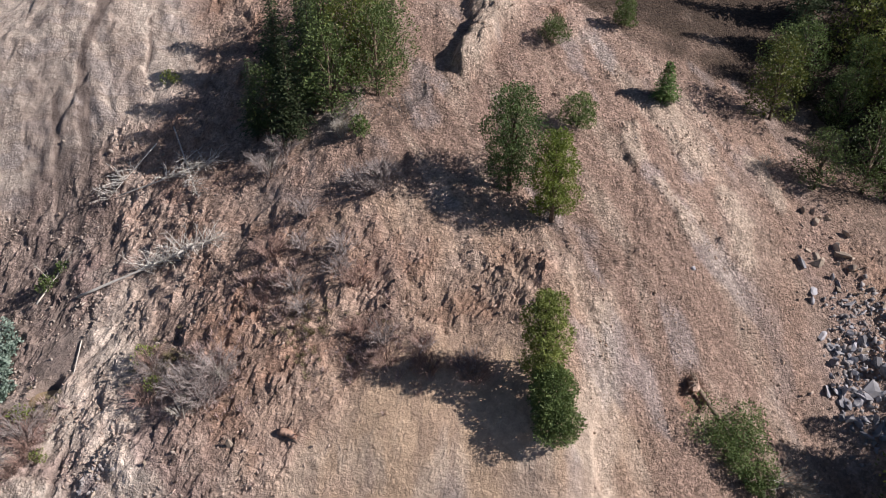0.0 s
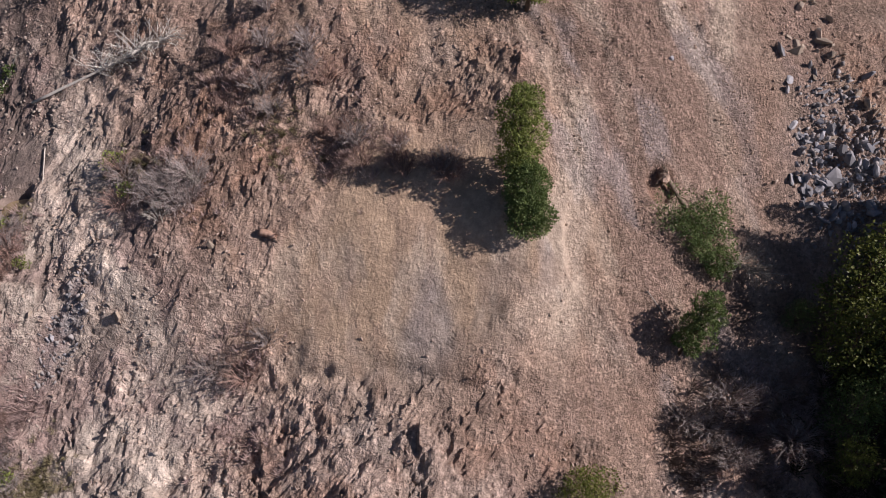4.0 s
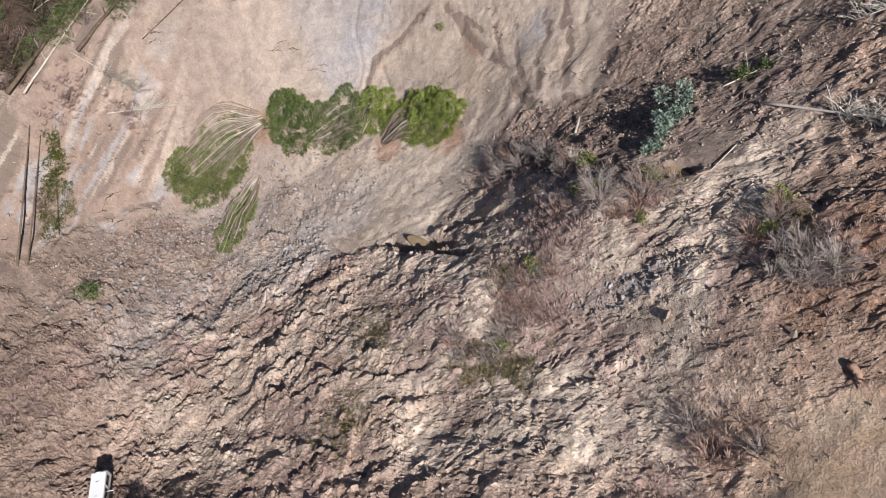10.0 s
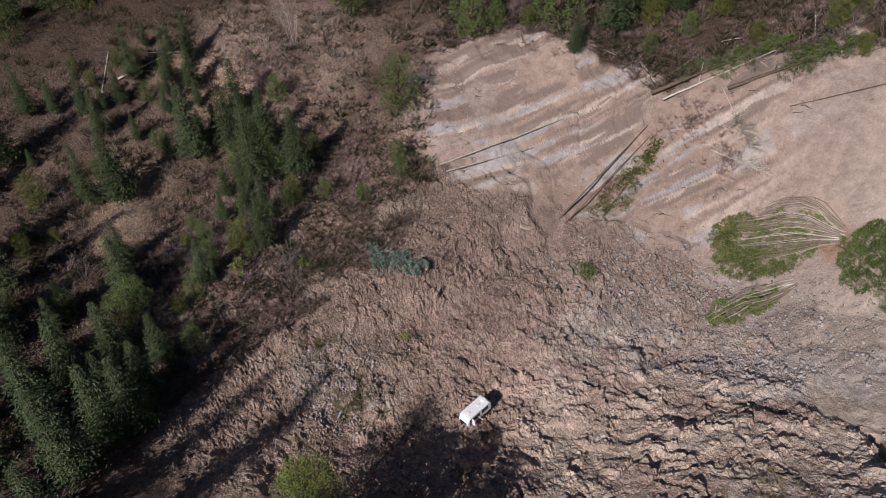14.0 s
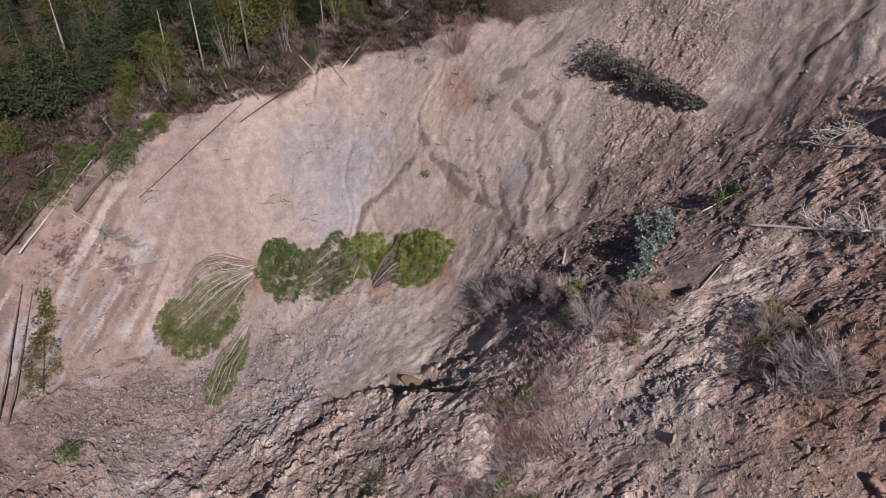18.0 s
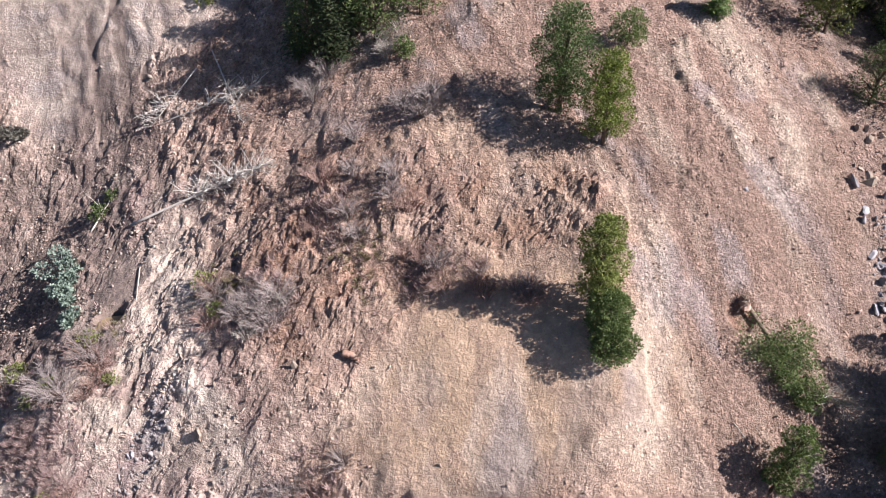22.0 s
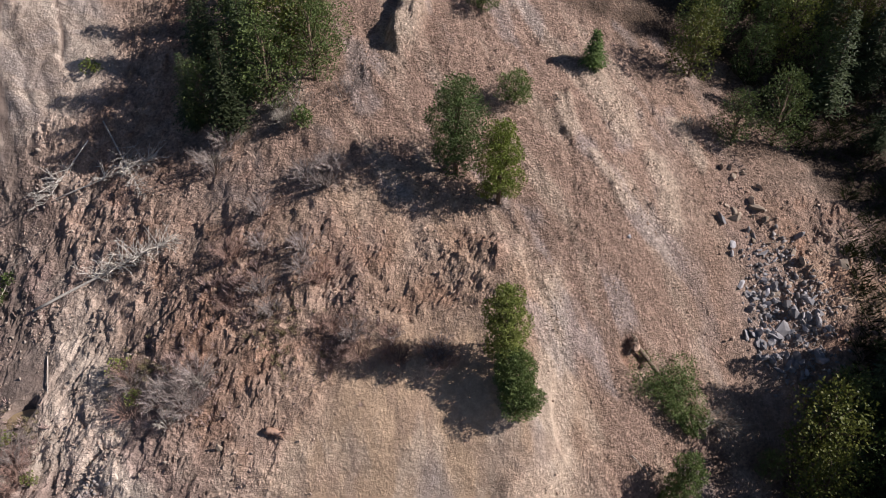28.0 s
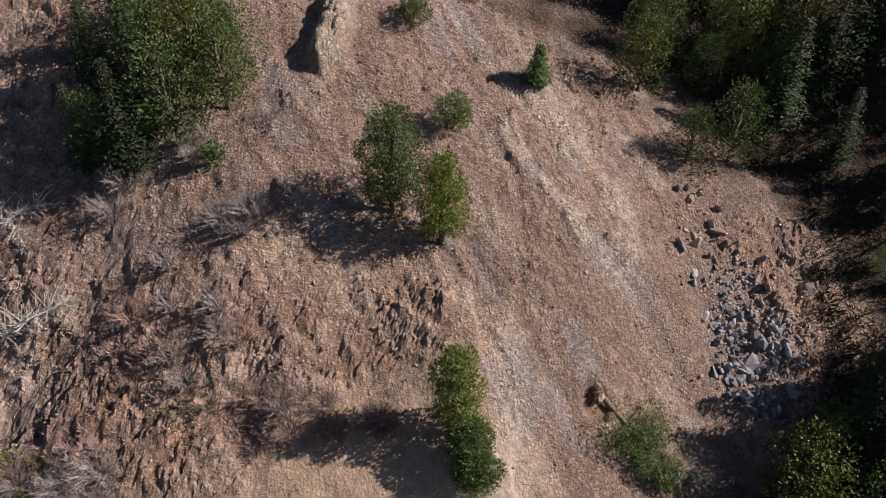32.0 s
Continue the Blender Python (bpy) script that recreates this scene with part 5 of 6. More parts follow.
# uprooted tree with its root plate
BROWN_BARK = plain_material("brown_bark", (0.20, 0.15, 0.115), 0.95, 3.0, 0.45, 0.04)
up = log(29.6, 58.3, 35.6, 50.2, 0.3, 0.06, BROWN_BARK, "uprooted tree with a torn root plate and green crown", 8, 40, "uprooted_tree", (LEAVES, 64, 2.9, 170, 0.22), 0.3, 30)
roots = Shape()
g = random.Random(5)
for i in range(44):
    a = g.uniform(0, 6.283)
    d = Vector((-0.25 + g.uniform(-0.4, 0.2), 0.45 * math.sin(a), math.cos(a))).normalized() * g.uniform(0.5, 1.5)
    d.z = max(d.z, -0.5)
    roots.tube([(0, 0, 0.2), Vector((0, 0, 0.2)) + d * 0.6, Vector((0, 0, 0.1)) + d + rand_dir(g) * 0.4], [0.14, 0.07, 0.02], 5)
part("roots", roots.mesh("roots", BROWN_BARK), up, "spread brown torn roots")
bm = lump(random.Random(8), 40)
for v in bm.verts:
    v.co = Vector((v.co.x * 1.3 - 0.2, v.co.y * 3.0 + 0.1, v.co.z * 1.7 + 0.1))
me = bpy.data.meshes.new("root_plate")
bm.to_mesh(me)
bm.free()
me.materials.append(plain_material("root_soil", (0.31, 0.22, 0.17), 0.95, 2.0, 0.4, 0.1))
part("root_plate", me, up, "clump of brown soil held by the roots")
log(33.5, 52, 39.5, 50.5, 0.08, 0.03, DEADWOOD, "bleached bare treetop beside the uprooted tree", 8, 60, "fallen_tree", None, 0.2, 31)
log(27, 47.5, 30.8, 44.5, 0.06, 0.03, DEADWOOD, "thin leaning pale pole", 0, 0, "fallen_pole", None, 0.5, 32)

# ---- dead standing trees, shrubs ----
d0 = at(snag(18, random.Random(51), "grey dead fir with broken branches at the rim"), -158, 4)
for x, y, s in ((-148, -24.5, 0.95), (-126.4, -70.9, 0.5), (-146, 28, 0.8), (-143, 37, 0.9), (-138, 52, 0.55), (-150, 22, 0.7)):
    copy_at(d0, x, y, rng.uniform(0, 360), s)
SHRUBS = [(2.4, 2.4, 62, TWIG, 61, "leafless grey-brown shrub on rough ground"), (1.7, 1.5, 48, TWIG, 62, "leafless grey-brown shrub on rough ground"),
          (2.0, 1.6, 54, TWIG_RED, 63, "leafless red-brown shrub on rough ground"), (1.4, 1.6, 44, DEADWOOD, 64, "bleached leafless shrub on rough ground")]
shrubs = [bare_shrub(r, h, n, mat, random.Random(seed), label) for r, h, n, mat, seed, label in SHRUBS]
# patches of shrubs: place, half-widths, how many, which kinds
PATCHES = [(-23.3, 55.4, 3.5, 3, 8, (0, 3, 0)), (-70.8, 51.9, 4, 2.5, 9, (0, 0, 2)), (-61.6, 53.8, 4, 2.5, 8, (0, 3, 2)), (-48.7, 53.6, 4, 3, 8, (2, 0)), (-43.1, 33.5, 4, 8, 16, (2, 2, 1)), (-32.1, 58.3, 3, 3, 4, (0, 2)),
           (-16.2, 40.9, 4, 4, 4, (1, 2)), (42, 37, 8, 5, 7, (0, 2, 1)), (34, 35, 4, 4, 7, (0, 1)), (-115, 71, 2, 2, 4, (2, 2, 0)), (-103, 71, 2, 1.5, 3, (2, 0)), (-8, 88, 6, 2.5, 7, (3, 0)),
           (-13, 86, 4, 2, 4, (3,)), (-22, 84, 2, 2, 3, (3, 0)), (-60, -72, 18, 13, 70, (0, 2, 1, 0)), (-68, -100, 18, 12, 34, (0, 2, 0)), (-45, -88, 12, 14, 30, (0, 1, 2)), (-108, -84, 12, 8, 22, (0, 2)), (-78, -78, 10, 8, 22, (0, 2, 1)),
           (-138, 40, 5, 16, 30, (0, 2, 3)), (-136, -8, 5, 14, 22, (2, 0, 2)), (-122, 68, 5, 6, 10, (0, 3, 2)), (-140, 15, 4, 12, 18, (0, 2, 3)), (-131, -45, 4, 12, 12, (0, 2)), (42, 86, 1.5, 2, 3, (0, 3)), (-93, -52, 7, 4, 9, (0, 3, 2)), (-5, 58, 6, 3, 7, (1, 2)), (-15.8, 65.3, 8, 6, 9, (1, 2, 1)), (-10, 74, 7, 4, 6, (2, 1)), (5, 56, 5, 2, 5, (1, 2))]
first = set()
far_shrubs = {0: [], 1: [], 2: [], 3: []}
for px, py, rx, ry, n, kinds in PATCHES:
    for _ in range(n):
        k = rng.choice(kinds)
        a, q = rng.uniform(0, 6.283), math.sqrt(rng.random())
        x, y, s, t = px + rx * q * math.cos(a), py + ry * q * math.sin(a), rng.uniform(0.7, 1.25), rng.uniform(0, 360)
        if math.hypot(px, py) > 88 or py < -50:
            far_shrubs[k].append(np.array(pose(x, y, top(x, y), 0, 0, t) @ Matrix.Scale(s, 4)))
        elif k in first:
            copy_at(shrubs[k], x, y, t, s)
        else:
            at(shrubs[k], x, y, t, s)
            first.add(k)
for k, mats in far_shrubs.items():
    r, h, n, mat, seed, label = SHRUBS[k]
    thin = bare_shrub(r, h, n // 4, mat, random.Random(seed), label)
    me = thin.data
    bpy.data.objects.remove(thin)
    me.calc_loop_triangles()
    joined("far_shrubs", [tuple(v.co) for v in me.vertices], [tuple(t.vertices) for t in me.loop_triangles], np.array(mats), mat, "leafless brown shrubs on the far slopes", "shrubs")
at(bare_shrub(4.4, 7.0, 60, TWIG_RED, random.Random(66), "large leafless red-brown bush on the rim", "bare_bush"), -115.5, 70.6, 0, 1.15)
birches = at(bare_shrub(3.2, 12, 16, TWIG, random.Random(67), "clump of slim bare pale trees", "bare_tree"), -109, -90)
copy_at(birches, -137, -69, 50, 0.95)
for x, y, s in ((-104, -94, 0.6), (-112, -96, 0.7), (-99, -101, 0.55), (-116, -88, 0.65), (-141, 44, 0.8), (-144, 33, 0.9), (-140, 56, 0.7), (-133, -58, 0.7), (-140, -52, 0.8), (-136, 66, 0.6), (-146, 20, 0.8), (-144, -30, 0.7)):
    copy_at(birches, x, y, rng.uniform(0, 360), s)

# small green shoots in the gully
shoots = [broadleaf("green_shoot", 1.5, 1.2, random.Random(71), LEAVES_BRIGHT, "low bright green shoots in brown debris", 5, 40, 0.3)]
for i, (x, y, s) in enumerate([(-57.3, 55.4, 1.2), (-51.5, 53, 1), (-47.3, 57.6, 1.1), (-32.2, 61, 1.2), (-30.1, 57.3, 0.9), (-47, 40.3, 1.1), (-53.9, 51.5, 1), (-42.8, 52.5, 0.8), (-67, -38, 0.8), (-104.5, 57.4, 0.8), (-40.3, 31.7, 0.9), (-40, 97, 1.2), (-62, -70, 1.3), (-70, -62, 1.2)]):
    at(shoots[0], x, y, 0, s) if i == 0 else copy_at(shoots[0], x, y, rng.uniform(0, 360), s)

# undergrowth on the wood's floor
def undergrowth(name, n, b0, b1, r_at, depth, mat, label, blades=13):
    under, g = Shape(), random.Random(9)
    for i in range(blades):
        a = i * 6.283 / blades
        d = Vector((math.cos(a), math.sin(a), g.uniform(0.3, 1.5)))
        under.leaf(Vector((0.15 * d.x, 0.15 * d.y, -0.15)), d * g.uniform(0.4, 0.9), Vector((-d.y, d.x, 0)) * g.uniform(0.015, 0.04), Vector((0, 0, 0.1)))
    spots = []
    while len(spots) < n:
        b, q = rng.uniform(b0, b1), rng.random()
        r = np.interp(b, *r_at) + q ** 1.6 * depth
        x, y = place(b, r)
        if noise.noise(Vector((x / 7, y / 7, 3))) > -0.25 and not (abs(x + 62) < 11 and abs(y + 96) < 5):
            spots.append((x, y, rng.uniform(0.4, 1.0) ** 2 * 2.2))
    mats = np.array([np.array(Matrix.Translation((x, y, top(x, y))) @ Matrix.Rotation(rng.uniform(0, 6.28), 4, "Z") @ Matrix.Scale(s, 4)) for x, y, s in spots])
    joined(name, [tuple(v) for v in under.v], under.f, mats, mat, label, "undergrowth")


BRUSH = leaf_material("dry_brush", (0.10, 0.072, 0.06), (0.27, 0.205, 0.17), 0.9, 0.1)
GREENERY = leaf_material("undergrowth_green", (0.02, 0.03, 0.012), (0.075, 0.08, 0.03), 0.8, 0.15)
undergrowth("undergrowth", 5000, 56, 118, ([56, 66, 77, 85, 97, 108, 118], [141, 145, 141, 143, 129, 141, 138]), 60, GREENERY, "low dark green undergrowth on the wood's floor")
undergrowth("dry_brush", 3500, 56, 118, ([56, 66, 77, 85, 97, 108, 118], [139, 143, 139, 141, 127, 139, 136]), 30, BRUSH, "low dry brown brush along the rim")
undergrowth("dry_brush", 6000, 117, 168, ([117, 122, 130, 150, 168], [108, 92, 84, 72, 60]), 80, BRUSH, "low dry brown brush below the far slope")
undergrowth("undergrowth", 3500, 117, 168, ([117, 122, 130, 150, 168], [112, 96, 88, 76, 64]), 90, GREENERY, "low dark green undergrowth below the far slope")
undergrowth("undergrowth", 3000, -72, -26, ([-72, -58, -50, -44, -36, -26], [40, 46, 56, 84, 100, 112]), 60, GREENERY, "low dark green undergrowth in the shaded ravine")
undergrowth("dry_brush", 900, -68, -38, ([-68, -50, -42, -38], [40, 44, 44, 46]), 16, BRUSH, "low dry brown brush below the slide's toe")


def brush(name, patches, mat, label, blade=0.06, tall=0.8, seed=5):
    """Low brush over patches of debris: many small fans of dry stalks."""
    g = random.Random(seed)
    fan = Shape()
    for i in range(11):
        a = i * 6.283 / 11
        d = Vector((math.cos(a) * 0.6, math.sin(a) * 0.6, g.uniform(0.5, 1.2))) * tall
        fan.leaf(Vector((0.1 * d.x, 0.1 * d.y, -0.1)), d * g.uniform(0.6, 1.2), Vector((-d.y, d.x, 0)).normalized() * blade, Vector((0, 0, 0.08)))
    spots = []
    for x, y, rx, ry, n in patches:
        for _ in range(n):
            a, q = g.uniform(0, 6.283), abs(g.gauss(0, 0.55))
            px, py = x + rx * q * math.cos(a), y + ry * q * math.sin(a)
            if noise.noise(Vector((px / 2.5, py / 2.5, 8))) > -0.2:
                spots.append(np.array(Matrix.Translation((px, py, top(px, py))) @ Matrix.Rotation(g.uniform(0, 6.28), 4, "Z") @ Matrix.Scale(g.uniform(0.5, 1.2), 4)))
    joined(name, [tuple(v) for v in fan.v], fan.f, np.array(spots), mat, label, "brush")


brush("mauve_brush", [(-48, 42, 5, 8, 420), (-43, 35, 5, 6, 300), (-70.5, 52, 6, 5, 420), (-53, 47, 6, 5, 260), (-40, 37, 4, 4, 160), (-14, 32, 6, 4, 50), (-16, 40, 5, 5, 120), (-62, 54, 6, 4, 240), (-24, 57, 5, 4, 260), (-46, 56, 5, 4, 200), (-78, -28, 8, 9, 260), (-84, -40, 8, 8, 300), (-123, -8, 5, 6, 240), (-119, 1, 4, 5, 120), (-111, -18, 4, 4, 90), (-60, -60, 12, 8, 400), (-62, -78, 18, 14, 1500), (-100, -92, 16, 14, 900), (-92, -66, 12, 8, 600), (-78, -52, 10, 6, 400), (-5, 57, 7, 4, 160), (-18, 66, 8, 5, 160), (41, 37, 8, 6, 800)],
      leaf_material("mauve_stalks", (0.20, 0.14, 0.13), (0.42, 0.315, 0.285), 0.9, 0.1), "low mauve-brown brush on the debris", 0.045, 0.9)
brush("straw_grass", [(-40, 29, 5, 5, 260), (-49, 38, 3, 3, 160), (-36, 31, 5, 4, 160), (-52.5, -39, 6, 6, 300), (-58, -50, 7, 5, 200), (-45, 12, 6, 8, 160), (-56, 22, 6, 6, 120), (-30, 60, 4, 3, 120), (-47, 58, 4, 3, 120), (-12, 60, 5, 4, 90)],
      leaf_material("straw", (0.17, 0.15, 0.07), (0.38, 0.32, 0.19), 0.9, 0.15), "dry straw-coloured grass on the debris", 0.03, 0.7, 6)

# leafless brush and grey poles along the scarp's rim
RIM_B, RIM_R = [56, 66, 77, 85, 97, 108, 118], [140, 144, 140, 142, 128, 140, 137]
g = random.Random(77)
belt = []
for _ in range(110):
    b = g.uniform(57, 118)
    x, y = place(b, float(np.interp(b, RIM_B, RIM_R)) + g.uniform(-0.5, 9))
    belt.append((x, y, 2.6, 2.6, 12))
brush("rim_brush", belt, leaf_material("grey_stalks", (0.15, 0.105, 0.095), (0.34, 0.26, 0.235), 0.9, 0.1), "leafless grey-brown brush along the scarp's rim", 0.05, 1.9, 8)
for i in range(34):
    b = g.uniform(58, 117)
    r = float(np.interp(b, RIM_B, RIM_R)) + g.uniform(-2.5, 5)
    x, y = place(b, r)
    a, ln = g.uniform(0, 6.283), g.uniform(3.5, 9)
    log(x, y, x + ln * math.cos(a), y + ln * math.sin(a), g.uniform(0.08, 0.16), 0.04, DEADWOOD if i % 3 else BARK, "grey fallen pole among the rim's brush" if i % 3 else "dark fallen pole among the rim's brush", 3, 0, "fallen_pole", None, 0.5, 200 + i)
# torn roots and twigs strewn over the pale scarp
g = random.Random(78)
bits = Shape()
for _ in range(5):
    p, d = Vector((0, 0, 0.05)), Vector((g.uniform(-1, 1), g.uniform(-1, 1), 0.1)).normalized()
    bits.tube([p, p + d * 0.7, p + d * 1.5 + rand_dir(g) * 0.3 + Vector((0, 0, 0.1))], [0.06, 0.05, 0.02], 3)
spots = []
while len(spots) < 240:
    b = g.uniform(47, 118)
    r = g.uniform(float(np.interp(b, FOOT_B, FOOT_R)), float(np.interp(b, CREST_B, CREST_R)))
    x, y = place(b, r)
    if noise.noise(Vector((x / 9, y / 9, 5))) > 0.02:
        spots.append(np.array(Matrix.Translation((x, y, top(x, y))) @ Matrix.Rotation(g.uniform(0, 6.28), 4, "Z") @ Matrix.Scale(g.uniform(0.3, 1.0), 4)))
bits_tri = [t for f in bits.f for t in ((f[0], f[k], f[k + 1]) for k in range(1, len(f) - 1))]
joined("torn_roots", [tuple(v) for v in bits.v], bits_tri, np.array(spots), BARK, "torn dark roots and twigs on the pale scarp", "roots")

# ---- pools ----
def water_material():
    m, n, l, b = material("muddy_water", 0.12)
    pos = n.new("ShaderNodeTexCoord").outputs["Object"]
    rgb = n.new("ShaderNodeRGB")
    rgb.outputs[0].default_value = (0.26, 0.195, 0.12, 1)
    l.new(scaled(n, l, rgb.outputs[0], mapped(n, l, noise_node(n, l, 0.8, 4, 0.5, pos), 0.3, 0.7, 0.8, 1.2)), b.inputs["Base Color"])
    b.inputs["Specular IOR Level"].default_value = 0.5
    bumped(n, l, b, [(noise_node(n, l, 3.0, 2, 0.5, pos), 0.01, 0.3)])
    return m


WATER = water_material()
for (px, py, rx, ry, turn), z in zip(POOLS, POOL_Z):
    bm = bmesh.new()
    bmesh.ops.create_circle(bm, cap_ends=True, segments=28, radius=1.0)
    for v in bm.verts:
        v.co.x *= rx * 1.1
        v.co.y *= ry * 1.1
    bmesh.ops.solidify(bm, geom=bm.faces[:], thickness=0.05)
    me = bpy.data.meshes.new("pool")
    bm.to_mesh(me)
    bm.free()
    me.materials.append(WATER)
    w = tagged(new("pool", me), "still brown muddy pool in torn ground", "water", kind="structure")
    w.matrix_basis = pose(px, py, z, 0, 0, turn)


# ---- the camping trailer ----
def box(bm, x0, x1, y0, y1, z0, z1, bevel=0.0):
    made = bmesh.ops.create_cube(bm, size=1.0)["verts"]
    for v in made:
        v.co = Vector((x0 + (v.co.x + 0.5) * (x1 - x0), y0 + (v.co.y + 0.5) * (y1 - y0), z0 + (v.co.z + 0.5) * (z1 - z0)))
    if bevel:
        bmesh.ops.bevel(bm, geom=list({e for v in made for e in v.link_edges}), offset=bevel, segments=2, affect="EDGES")


def bpart(name, parent, mat, label, *boxes):
    bm = bmesh.new()
    for b in boxes:
        box(bm, *b)
    me = bpy.data.meshes.new(name)
    bm.to_mesh(me)
    bm.free()
    me.materials.append(mat)
    return part(name, me, parent, label)


PAINT = plain_material("white_paint", (0.79, 0.80, 0.82), 0.45, 1.5, 0.06, 0.004, 0.02)
TRIM = plain_material("grey_trim", (0.35, 0.35, 0.37), 0.4, 2.0, 0.1, 0.0, 0.05)
GLASS = plain_material("dark_window", (0.03, 0.035, 0.04), 0.12, 2.0, 0.1, 0.0, 0.05)
RUBBER = plain_material("rubber", (0.03, 0.03, 0.03), 0.8, 8.0, 0.2, 0.0, 0.1)
trailer = tagged(new("camping_trailer"), "white camping trailer stranded tilted on brown landslide debris", "trailer")
L, W, H = 5.2, 2.0, 1.95
# the body's side outline, with a raked nose and rounded roof corners
bm = bmesh.new()
outline = [(-L / 2, 0.55), (-L / 2 + 0.1, 0.45), (L / 2 - 0.6, 0.45), (L / 2, 0.95), (L / 2, 1.5), (L / 2 - 0.45, 0.45 + H - 0.08), (L / 2 - 0.8, 0.45 + H), (-L / 2 + 0.35, 0.45 + H), (-L / 2, 0.45 + H - 0.3)]
a = [bm.verts.new((x, -W / 2, z)) for x, z in outline]
b = [bm.verts.new((x, W / 2, z)) for x, z in outline]
bm.faces.new(a)
bm.faces.new(b[::-1])
for i in range(len(a)):
    j = (i + 1) % len(a)
    bm.faces.new((a[j], a[i], b[i], b[j]))
bmesh.ops.recalc_face_normals(bm, faces=bm.faces[:])
bmesh.ops.bevel(bm, geom=bm.edges[:], offset=0.05, segments=2, affect="EDGES")
me = bpy.data.meshes.new("body")
bm.to_mesh(me)
bm.free()
me.materials.append(PAINT)
part("body", me, trailer)
for s in (-1, 1):
    y0, y1 = sorted((s * (W / 2 - 0.01), s * (W / 2 + 0.02)))
    bpart("trim_strip", trailer, TRIM, "grey side stripe", (-L / 2 + 0.2, L / 2 - 0.5, y0, y1, 1.02, 1.14))
    for x0, x1 in ((-1.9, -0.5), (0.0, 1.5)):
        w = bpart("window", trailer, GLASS, "dark side window", (x0, x1, y0 - 0.005 * (s < 0), y1 + 0.005 * (s > 0), 1.25, 2.05))
        bpart("window_frame", w, TRIM, "", (x0 - 0.06, x1 + 0.06, y0, y1, 1.2, 1.25), (x0 - 0.06, x1 + 0.06, y0, y1, 2.05, 2.1), (x0 - 0.06, x0, y0, y1, 1.25, 2.05), (x1, x1 + 0.06, y0, y1, 1.25, 2.05))
    wheel = bpart("wheel_arch", trailer, TRIM, "", (-1.0, -0.1, y0, y1, 0.42, 0.78))
    bm = bmesh.new()
    bmesh.ops.create_cone(bm, cap_ends=True, segments=20, radius1=0.34, radius2=0.34, depth=0.2, matrix=pose(-0.55, s * (W / 2 - 0.1), 0.34, 90))
    me = bpy.data.meshes.new("wheel")
    bm.to_mesh(me)
    bm.free()
    me.materials.append(RUBBER)
    part("wheel", me, trailer, "black trailer wheel")
bpart("door", trailer, PAINT, "white door hanging open", (1.62, 1.67, W / 2, W / 2 + 0.6, 0.6, 2.15, 0.02))
bpart("doorway", trailer, GLASS, "dark open doorway", (1.67, 2.2, W / 2 - 0.01, W / 2 + 0.012, 0.6, 2.15))
bpart("awning_arm", trailer, PAINT, "loose white awning arm", (0.2, 0.28, W / 2, W / 2 + 0.9, 1.2, 1.28))
bpart("front_window", trailer, GLASS, "", (L / 2 - 0.02, L / 2 + 0.015, -0.7, 0.7, 1.05, 1.42))
bpart("roof_vent", trailer, PAINT, "square roof vent", (-0.9, -0.4, -0.25, 0.25, 0.45 + H - 0.02, 0.45 + H + 0.13, 0.03))
bpart("roof_vent", trailer, PAINT, "square roof vent", (1.2, 1.6, -0.2, 0.2, 0.45 + H - 0.02, 0.45 + H + 0.11, 0.03))
bpart("air_conditioner", trailer, PAINT, "", (-2.3, -1.6, -0.35, 0.35, 0.45 + H - 0.02, 0.45 + H + 0.2, 0.05))
bpart("hitch", trailer, TRIM, "grey tow hitch", (L / 2 - 0.4, L / 2 + 0.9, -0.06, 0.06, 0.48, 0.6), (L / 2 + 0.75, L / 2 + 0.9, -0.04, 0.04, 0.0, 0.6))
bpart("chassis", trailer, TRIM, "", (-L / 2 + 0.1, L / 2 - 0.5, -0.9, 0.9, 0.34, 0.46))
trailer.matrix_basis = pose(-58.9, -20.3, top(-58.9, -20.3) - 0.05, 3, 2, -17)

# ---- boulders and rubble ----
g = random.Random(11)
stones = [stone_mesh("boulder", g, STONE) for _ in range(4)] + [stone_mesh("boulder", g, STONE_BROWN) for _ in range(4)]


def boulder(x, y, size, kind):
    ob = new("boulder", stones[kind])
    ob.matrix_basis = Matrix.Translation((x, y, top(x, y) + size * 0.02)) @ Euler((g.uniform(0, 6), g.uniform(0, 6), g.uniform(0, 6))).to_matrix().to_4x4() @ Matrix.Diagonal((size * g.uniform(0.8, 1.8), size * g.uniform(0.5, 1.1), size * g.uniform(0.25, 0.7), 1))
    tagged(ob, "broken grey boulder in the rockfall" if kind < 4 else "brown boulder lying on bare soil", "boulder", group="grey boulders" if kind < 4 else "brown boulders")


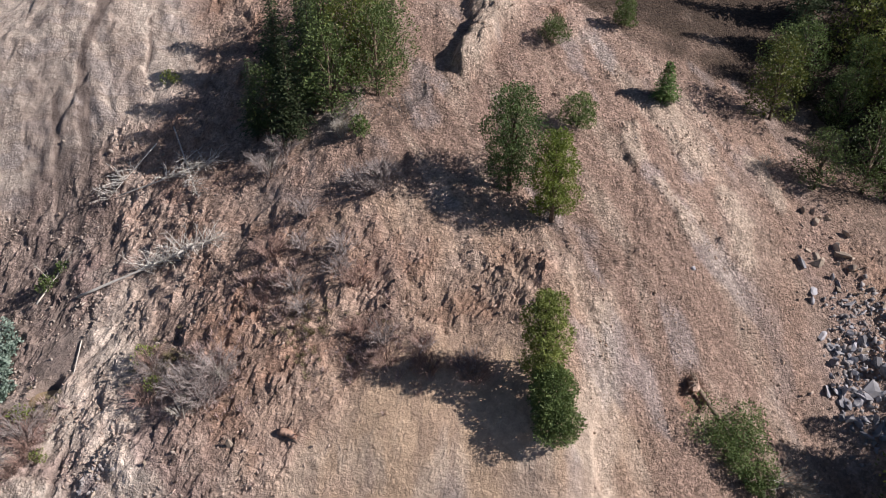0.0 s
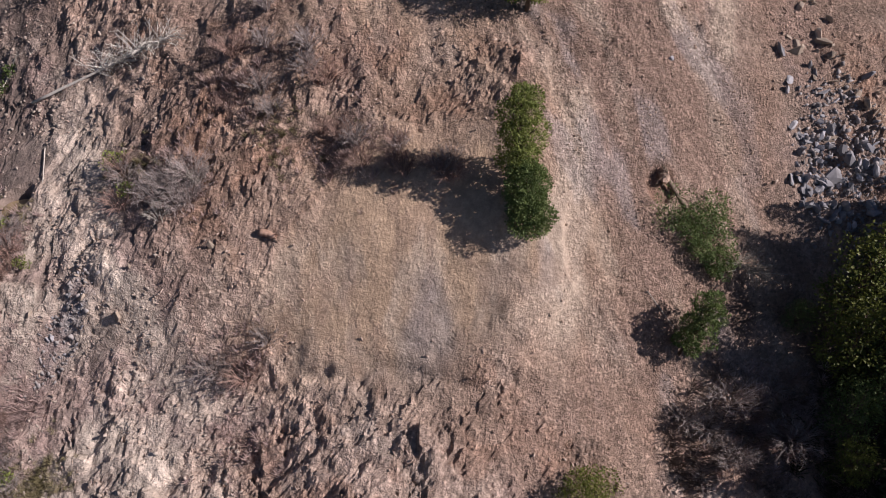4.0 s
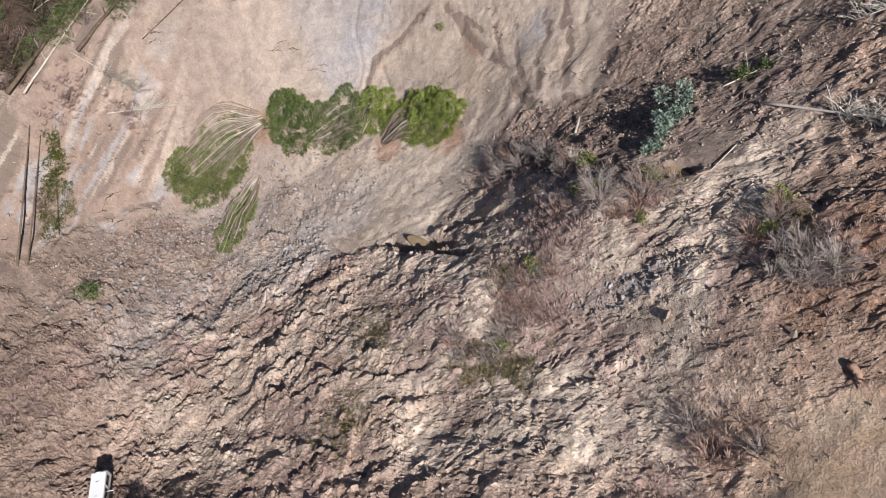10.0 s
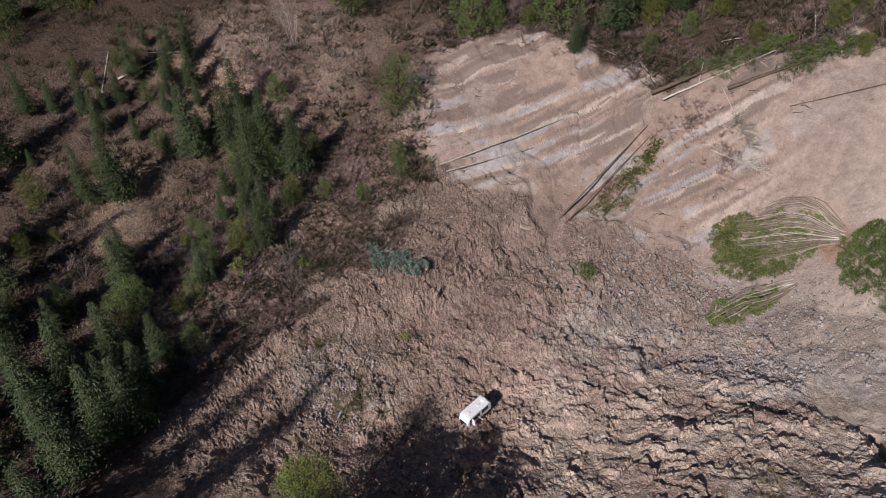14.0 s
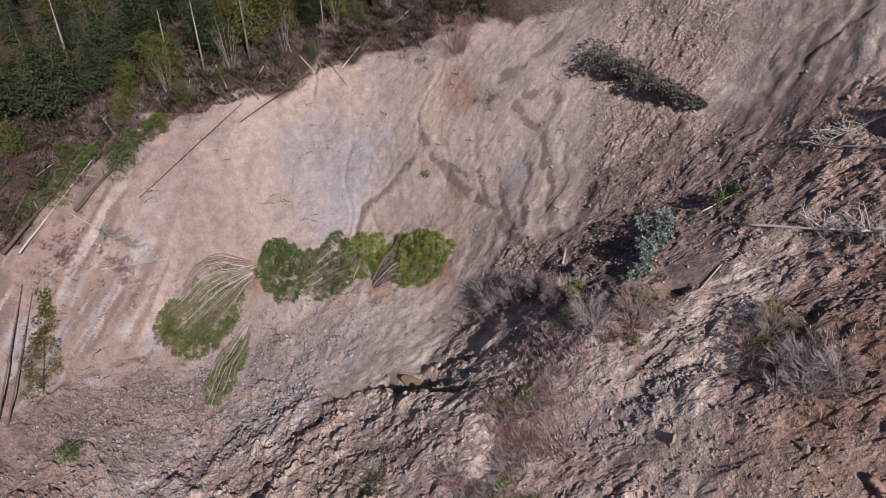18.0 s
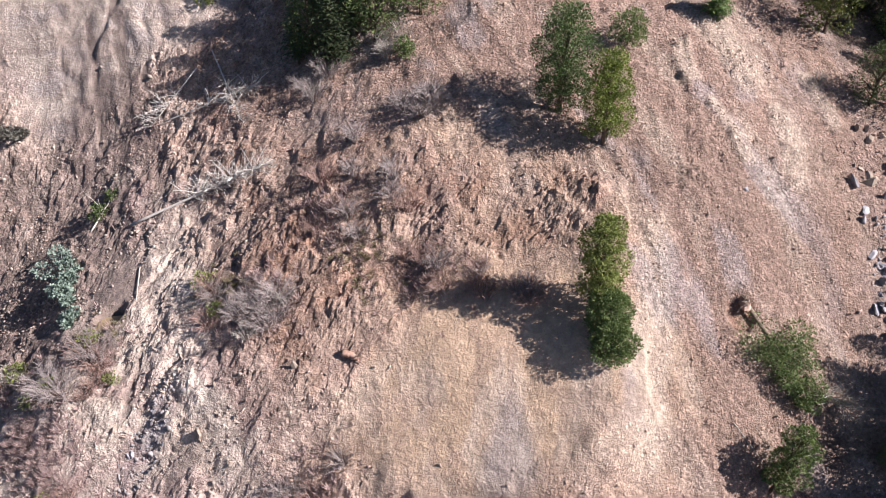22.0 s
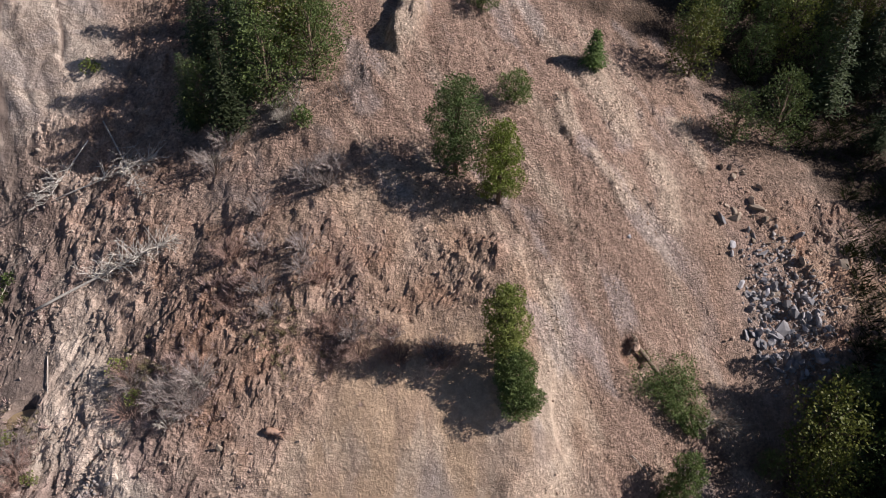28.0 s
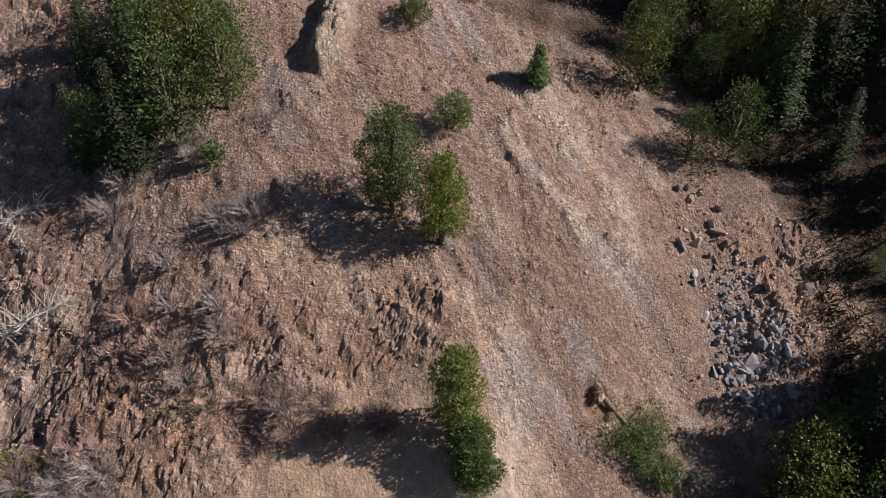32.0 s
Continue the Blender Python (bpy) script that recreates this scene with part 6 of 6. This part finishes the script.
# fields of boulders: place, half-widths, number, sizes, grey or brown
for px, py, rx, ry, n, s0, s1, grey in [(49, 59.6, 5.4, 5, 120, 0.6, 2.2, 1), (46.5, 66, 3.2, 5, 30, 0.5, 2.2, 1), (47.5, 75, 3.0, 6, 20, 0.6, 2.4, 0), (50, 66, 4, 6, 18, 0.5, 1.8, 0), (-53, -43, 7, 7, 14, 0.6, 1.8, 1), (-88.6, 26.6, 6, 9, 16, 0.5, 1.5, 1), (-92.3, 0, 9, 14, 18, 0.5, 1.6, 1),
                                          (-35.7, 44.8, 2.5, 6, 16, 0.4, 1.2, 1), (-68.7, 19.1, 16, 18, 14, 0.4, 1.1, 0), (-31.8, 45.3, 9, 8, 10, 0.4, 1.2, 0), (-61, -19.7, 14, 14, 10, 0.4, 1.1, 0), (28, 66, 12, 16, 6, 0.3, 0.9, 0), (58, 66, 4, 7, 8, 0.6, 1.6, 0)]:
    for _ in range(n):
        a, q = g.uniform(0, 6.283), math.sqrt(g.random())
        boulder(px + rx * q * math.cos(a), py + ry * q * math.sin(a), s0 + (s1 - s0) * g.random() ** 2, g.randrange(4) + (0 if grey else 4))
for x, y, s, k in [(30.5, 69, 1.3, 1), (-19.4, 50.9, 1.8, 4), (53.5, 70, 1.9, 0), (58, 66, 1.8, 4), (-29.3, 45.2, 1.4, 4), (-98, -29, 2.6, 6), (-63.2, 42.0, 1.7, 4), (44, 68, 1.4, 1), (43.5, 72, 1.5, 2)]:
    boulder(x, y, s, k)

# clods and small stones, too many to count
npr = np.random.default_rng(5)


def clods(name, n, lo, hi, weight, mat, label, power=2.6):
    """Small angular pieces strewn where a soil lies."""
    w = (weight * np.gradient(YS)[:, None] * np.gradient(XS)[None, :]).ravel()
    pick = npr.choice(w.size, n, p=w / w.sum())
    j, i = np.unravel_index(pick, GX.shape)
    x, y, z = XS[i] + npr.uniform(-0.2, 0.2, n), YS[j] + npr.uniform(-0.2, 0.2, n), GZ[j, i]
    s = lo + (hi - lo) * npr.random(n) ** power
    mats = np.empty((n, 4, 4))
    q = npr.normal(size=(n, 4))
    q /= np.linalg.norm(q, axis=1, keepdims=True)
    a, b, c, d = q.T
    rot = np.stack([1 - 2 * (c * c + d * d), 2 * (b * c - a * d), 2 * (b * d + a * c), 2 * (b * c + a * d), 1 - 2 * (b * b + d * d), 2 * (c * d - a * b), 2 * (b * d - a * c), 2 * (c * d + a * b), 1 - 2 * (b * b + c * c)], -1).reshape(n, 3, 3)
    mats[:] = np.eye(4)
    mats[:, :3, :3] = rot * (s[:, None, None] * npr.uniform(0.5, 1.4, (n, 1, 3)))
    mats[:, 0, 3], mats[:, 1, 3], mats[:, 2, 3] = x, y, z + 0.02 * s
    bm = lump(random.Random(n), 8)
    bmesh.ops.triangulate(bm, faces=bm.faces[:])
    bm.verts.ensure_lookup_table()
    v, f = [tuple(p.co) for p in bm.verts], [tuple(p.index for p in q.verts) for q in bm.faces]
    bm.free()
    return joined(name, v, f, mats, mat, label, "rubble")


near = (GR < 135) & (GB > -45) & (GB < 150)
heaped = ramp(-0.1, 0.45, fbm(GX / 6, GY / 6, 141, 3)) + 0.12
CLOD = plain_material("clod", (0.40, 0.305, 0.25), 0.95, 2.0, 0.25, 0.02, 0.25)
CLOD_PALE = plain_material("pale_clod", (0.47, 0.39, 0.33), 0.95, 2.0, 0.2, 0.02, 0.2)
CLOD_TAN = plain_material("tan_clod", (0.36, 0.26, 0.20), 0.95, 2.0, 0.25, 0.02, 0.25)
clods("debris_clods", 24000, 0.12, 0.75, debris * near * heaped, CLOD, "brown clods of earth strewn over the debris")
clods("pale_clods", 7000, 0.12, 0.8, np.clip(pale * 0.15 + debris * 0.8 * band(GB, 25, 75, 4), 0, 1) * near * heaped, CLOD_PALE, "pale clods on the scarp and below it")
clods("scree_stones", 12000, 0.1, 0.42, np.clip(scree + upper - face, 0, 1) * near * heaped, CLOD_TAN, "small tan stones of the scree slope")
RUBBLE = plain_material("grey_rubble", (0.27, 0.245, 0.238), 0.95, 2.0, 0.25, 0.03, 0.3)
clods("grey_rubble", 7000, 0.18, 1.1, np.clip(blob(GX, GY, 50, 61, 5, 8) * 2 + blob(GX, GY, -93.1, 7.9, 12, 26) + blob(GX, GY, -53, -43, 8, 8) + blob(GX, GY, -35.7, 44.8, 2.2, 6, -25), 0, 2) * near, RUBBLE, "grey broken rock rubble")

# ---- the ridge's flank swells along sight lines towards the drone's mean viewpoint ----
VIEWPOINT = np.array((1.5, 0.5, 98.5))


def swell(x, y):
    """Share of its distance to the drone's viewpoint that a place keeps, 1 where it does not swell."""
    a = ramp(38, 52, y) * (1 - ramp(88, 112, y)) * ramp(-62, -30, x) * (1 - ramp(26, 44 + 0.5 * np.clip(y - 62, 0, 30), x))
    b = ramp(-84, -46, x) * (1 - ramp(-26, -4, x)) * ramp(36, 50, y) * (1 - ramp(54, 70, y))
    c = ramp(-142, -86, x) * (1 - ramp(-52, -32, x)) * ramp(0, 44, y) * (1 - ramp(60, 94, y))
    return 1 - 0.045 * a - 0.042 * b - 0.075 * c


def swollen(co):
    return VIEWPOINT + (co - VIEWPOINT) * swell(co[:, 0], co[:, 1])[:, None]


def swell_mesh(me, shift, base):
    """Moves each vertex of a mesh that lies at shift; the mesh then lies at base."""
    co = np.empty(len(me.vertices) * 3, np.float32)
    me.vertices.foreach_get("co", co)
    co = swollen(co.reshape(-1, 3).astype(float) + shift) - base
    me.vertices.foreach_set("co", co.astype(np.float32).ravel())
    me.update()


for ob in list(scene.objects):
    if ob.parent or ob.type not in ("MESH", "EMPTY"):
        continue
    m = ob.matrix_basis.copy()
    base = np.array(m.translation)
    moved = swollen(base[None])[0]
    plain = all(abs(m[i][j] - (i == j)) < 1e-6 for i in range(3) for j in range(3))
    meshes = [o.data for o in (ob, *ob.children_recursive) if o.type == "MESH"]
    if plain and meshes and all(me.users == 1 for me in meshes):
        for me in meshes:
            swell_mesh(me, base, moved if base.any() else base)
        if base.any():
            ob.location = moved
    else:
        # shrunk by the same share, so it looks as large from the viewpoint
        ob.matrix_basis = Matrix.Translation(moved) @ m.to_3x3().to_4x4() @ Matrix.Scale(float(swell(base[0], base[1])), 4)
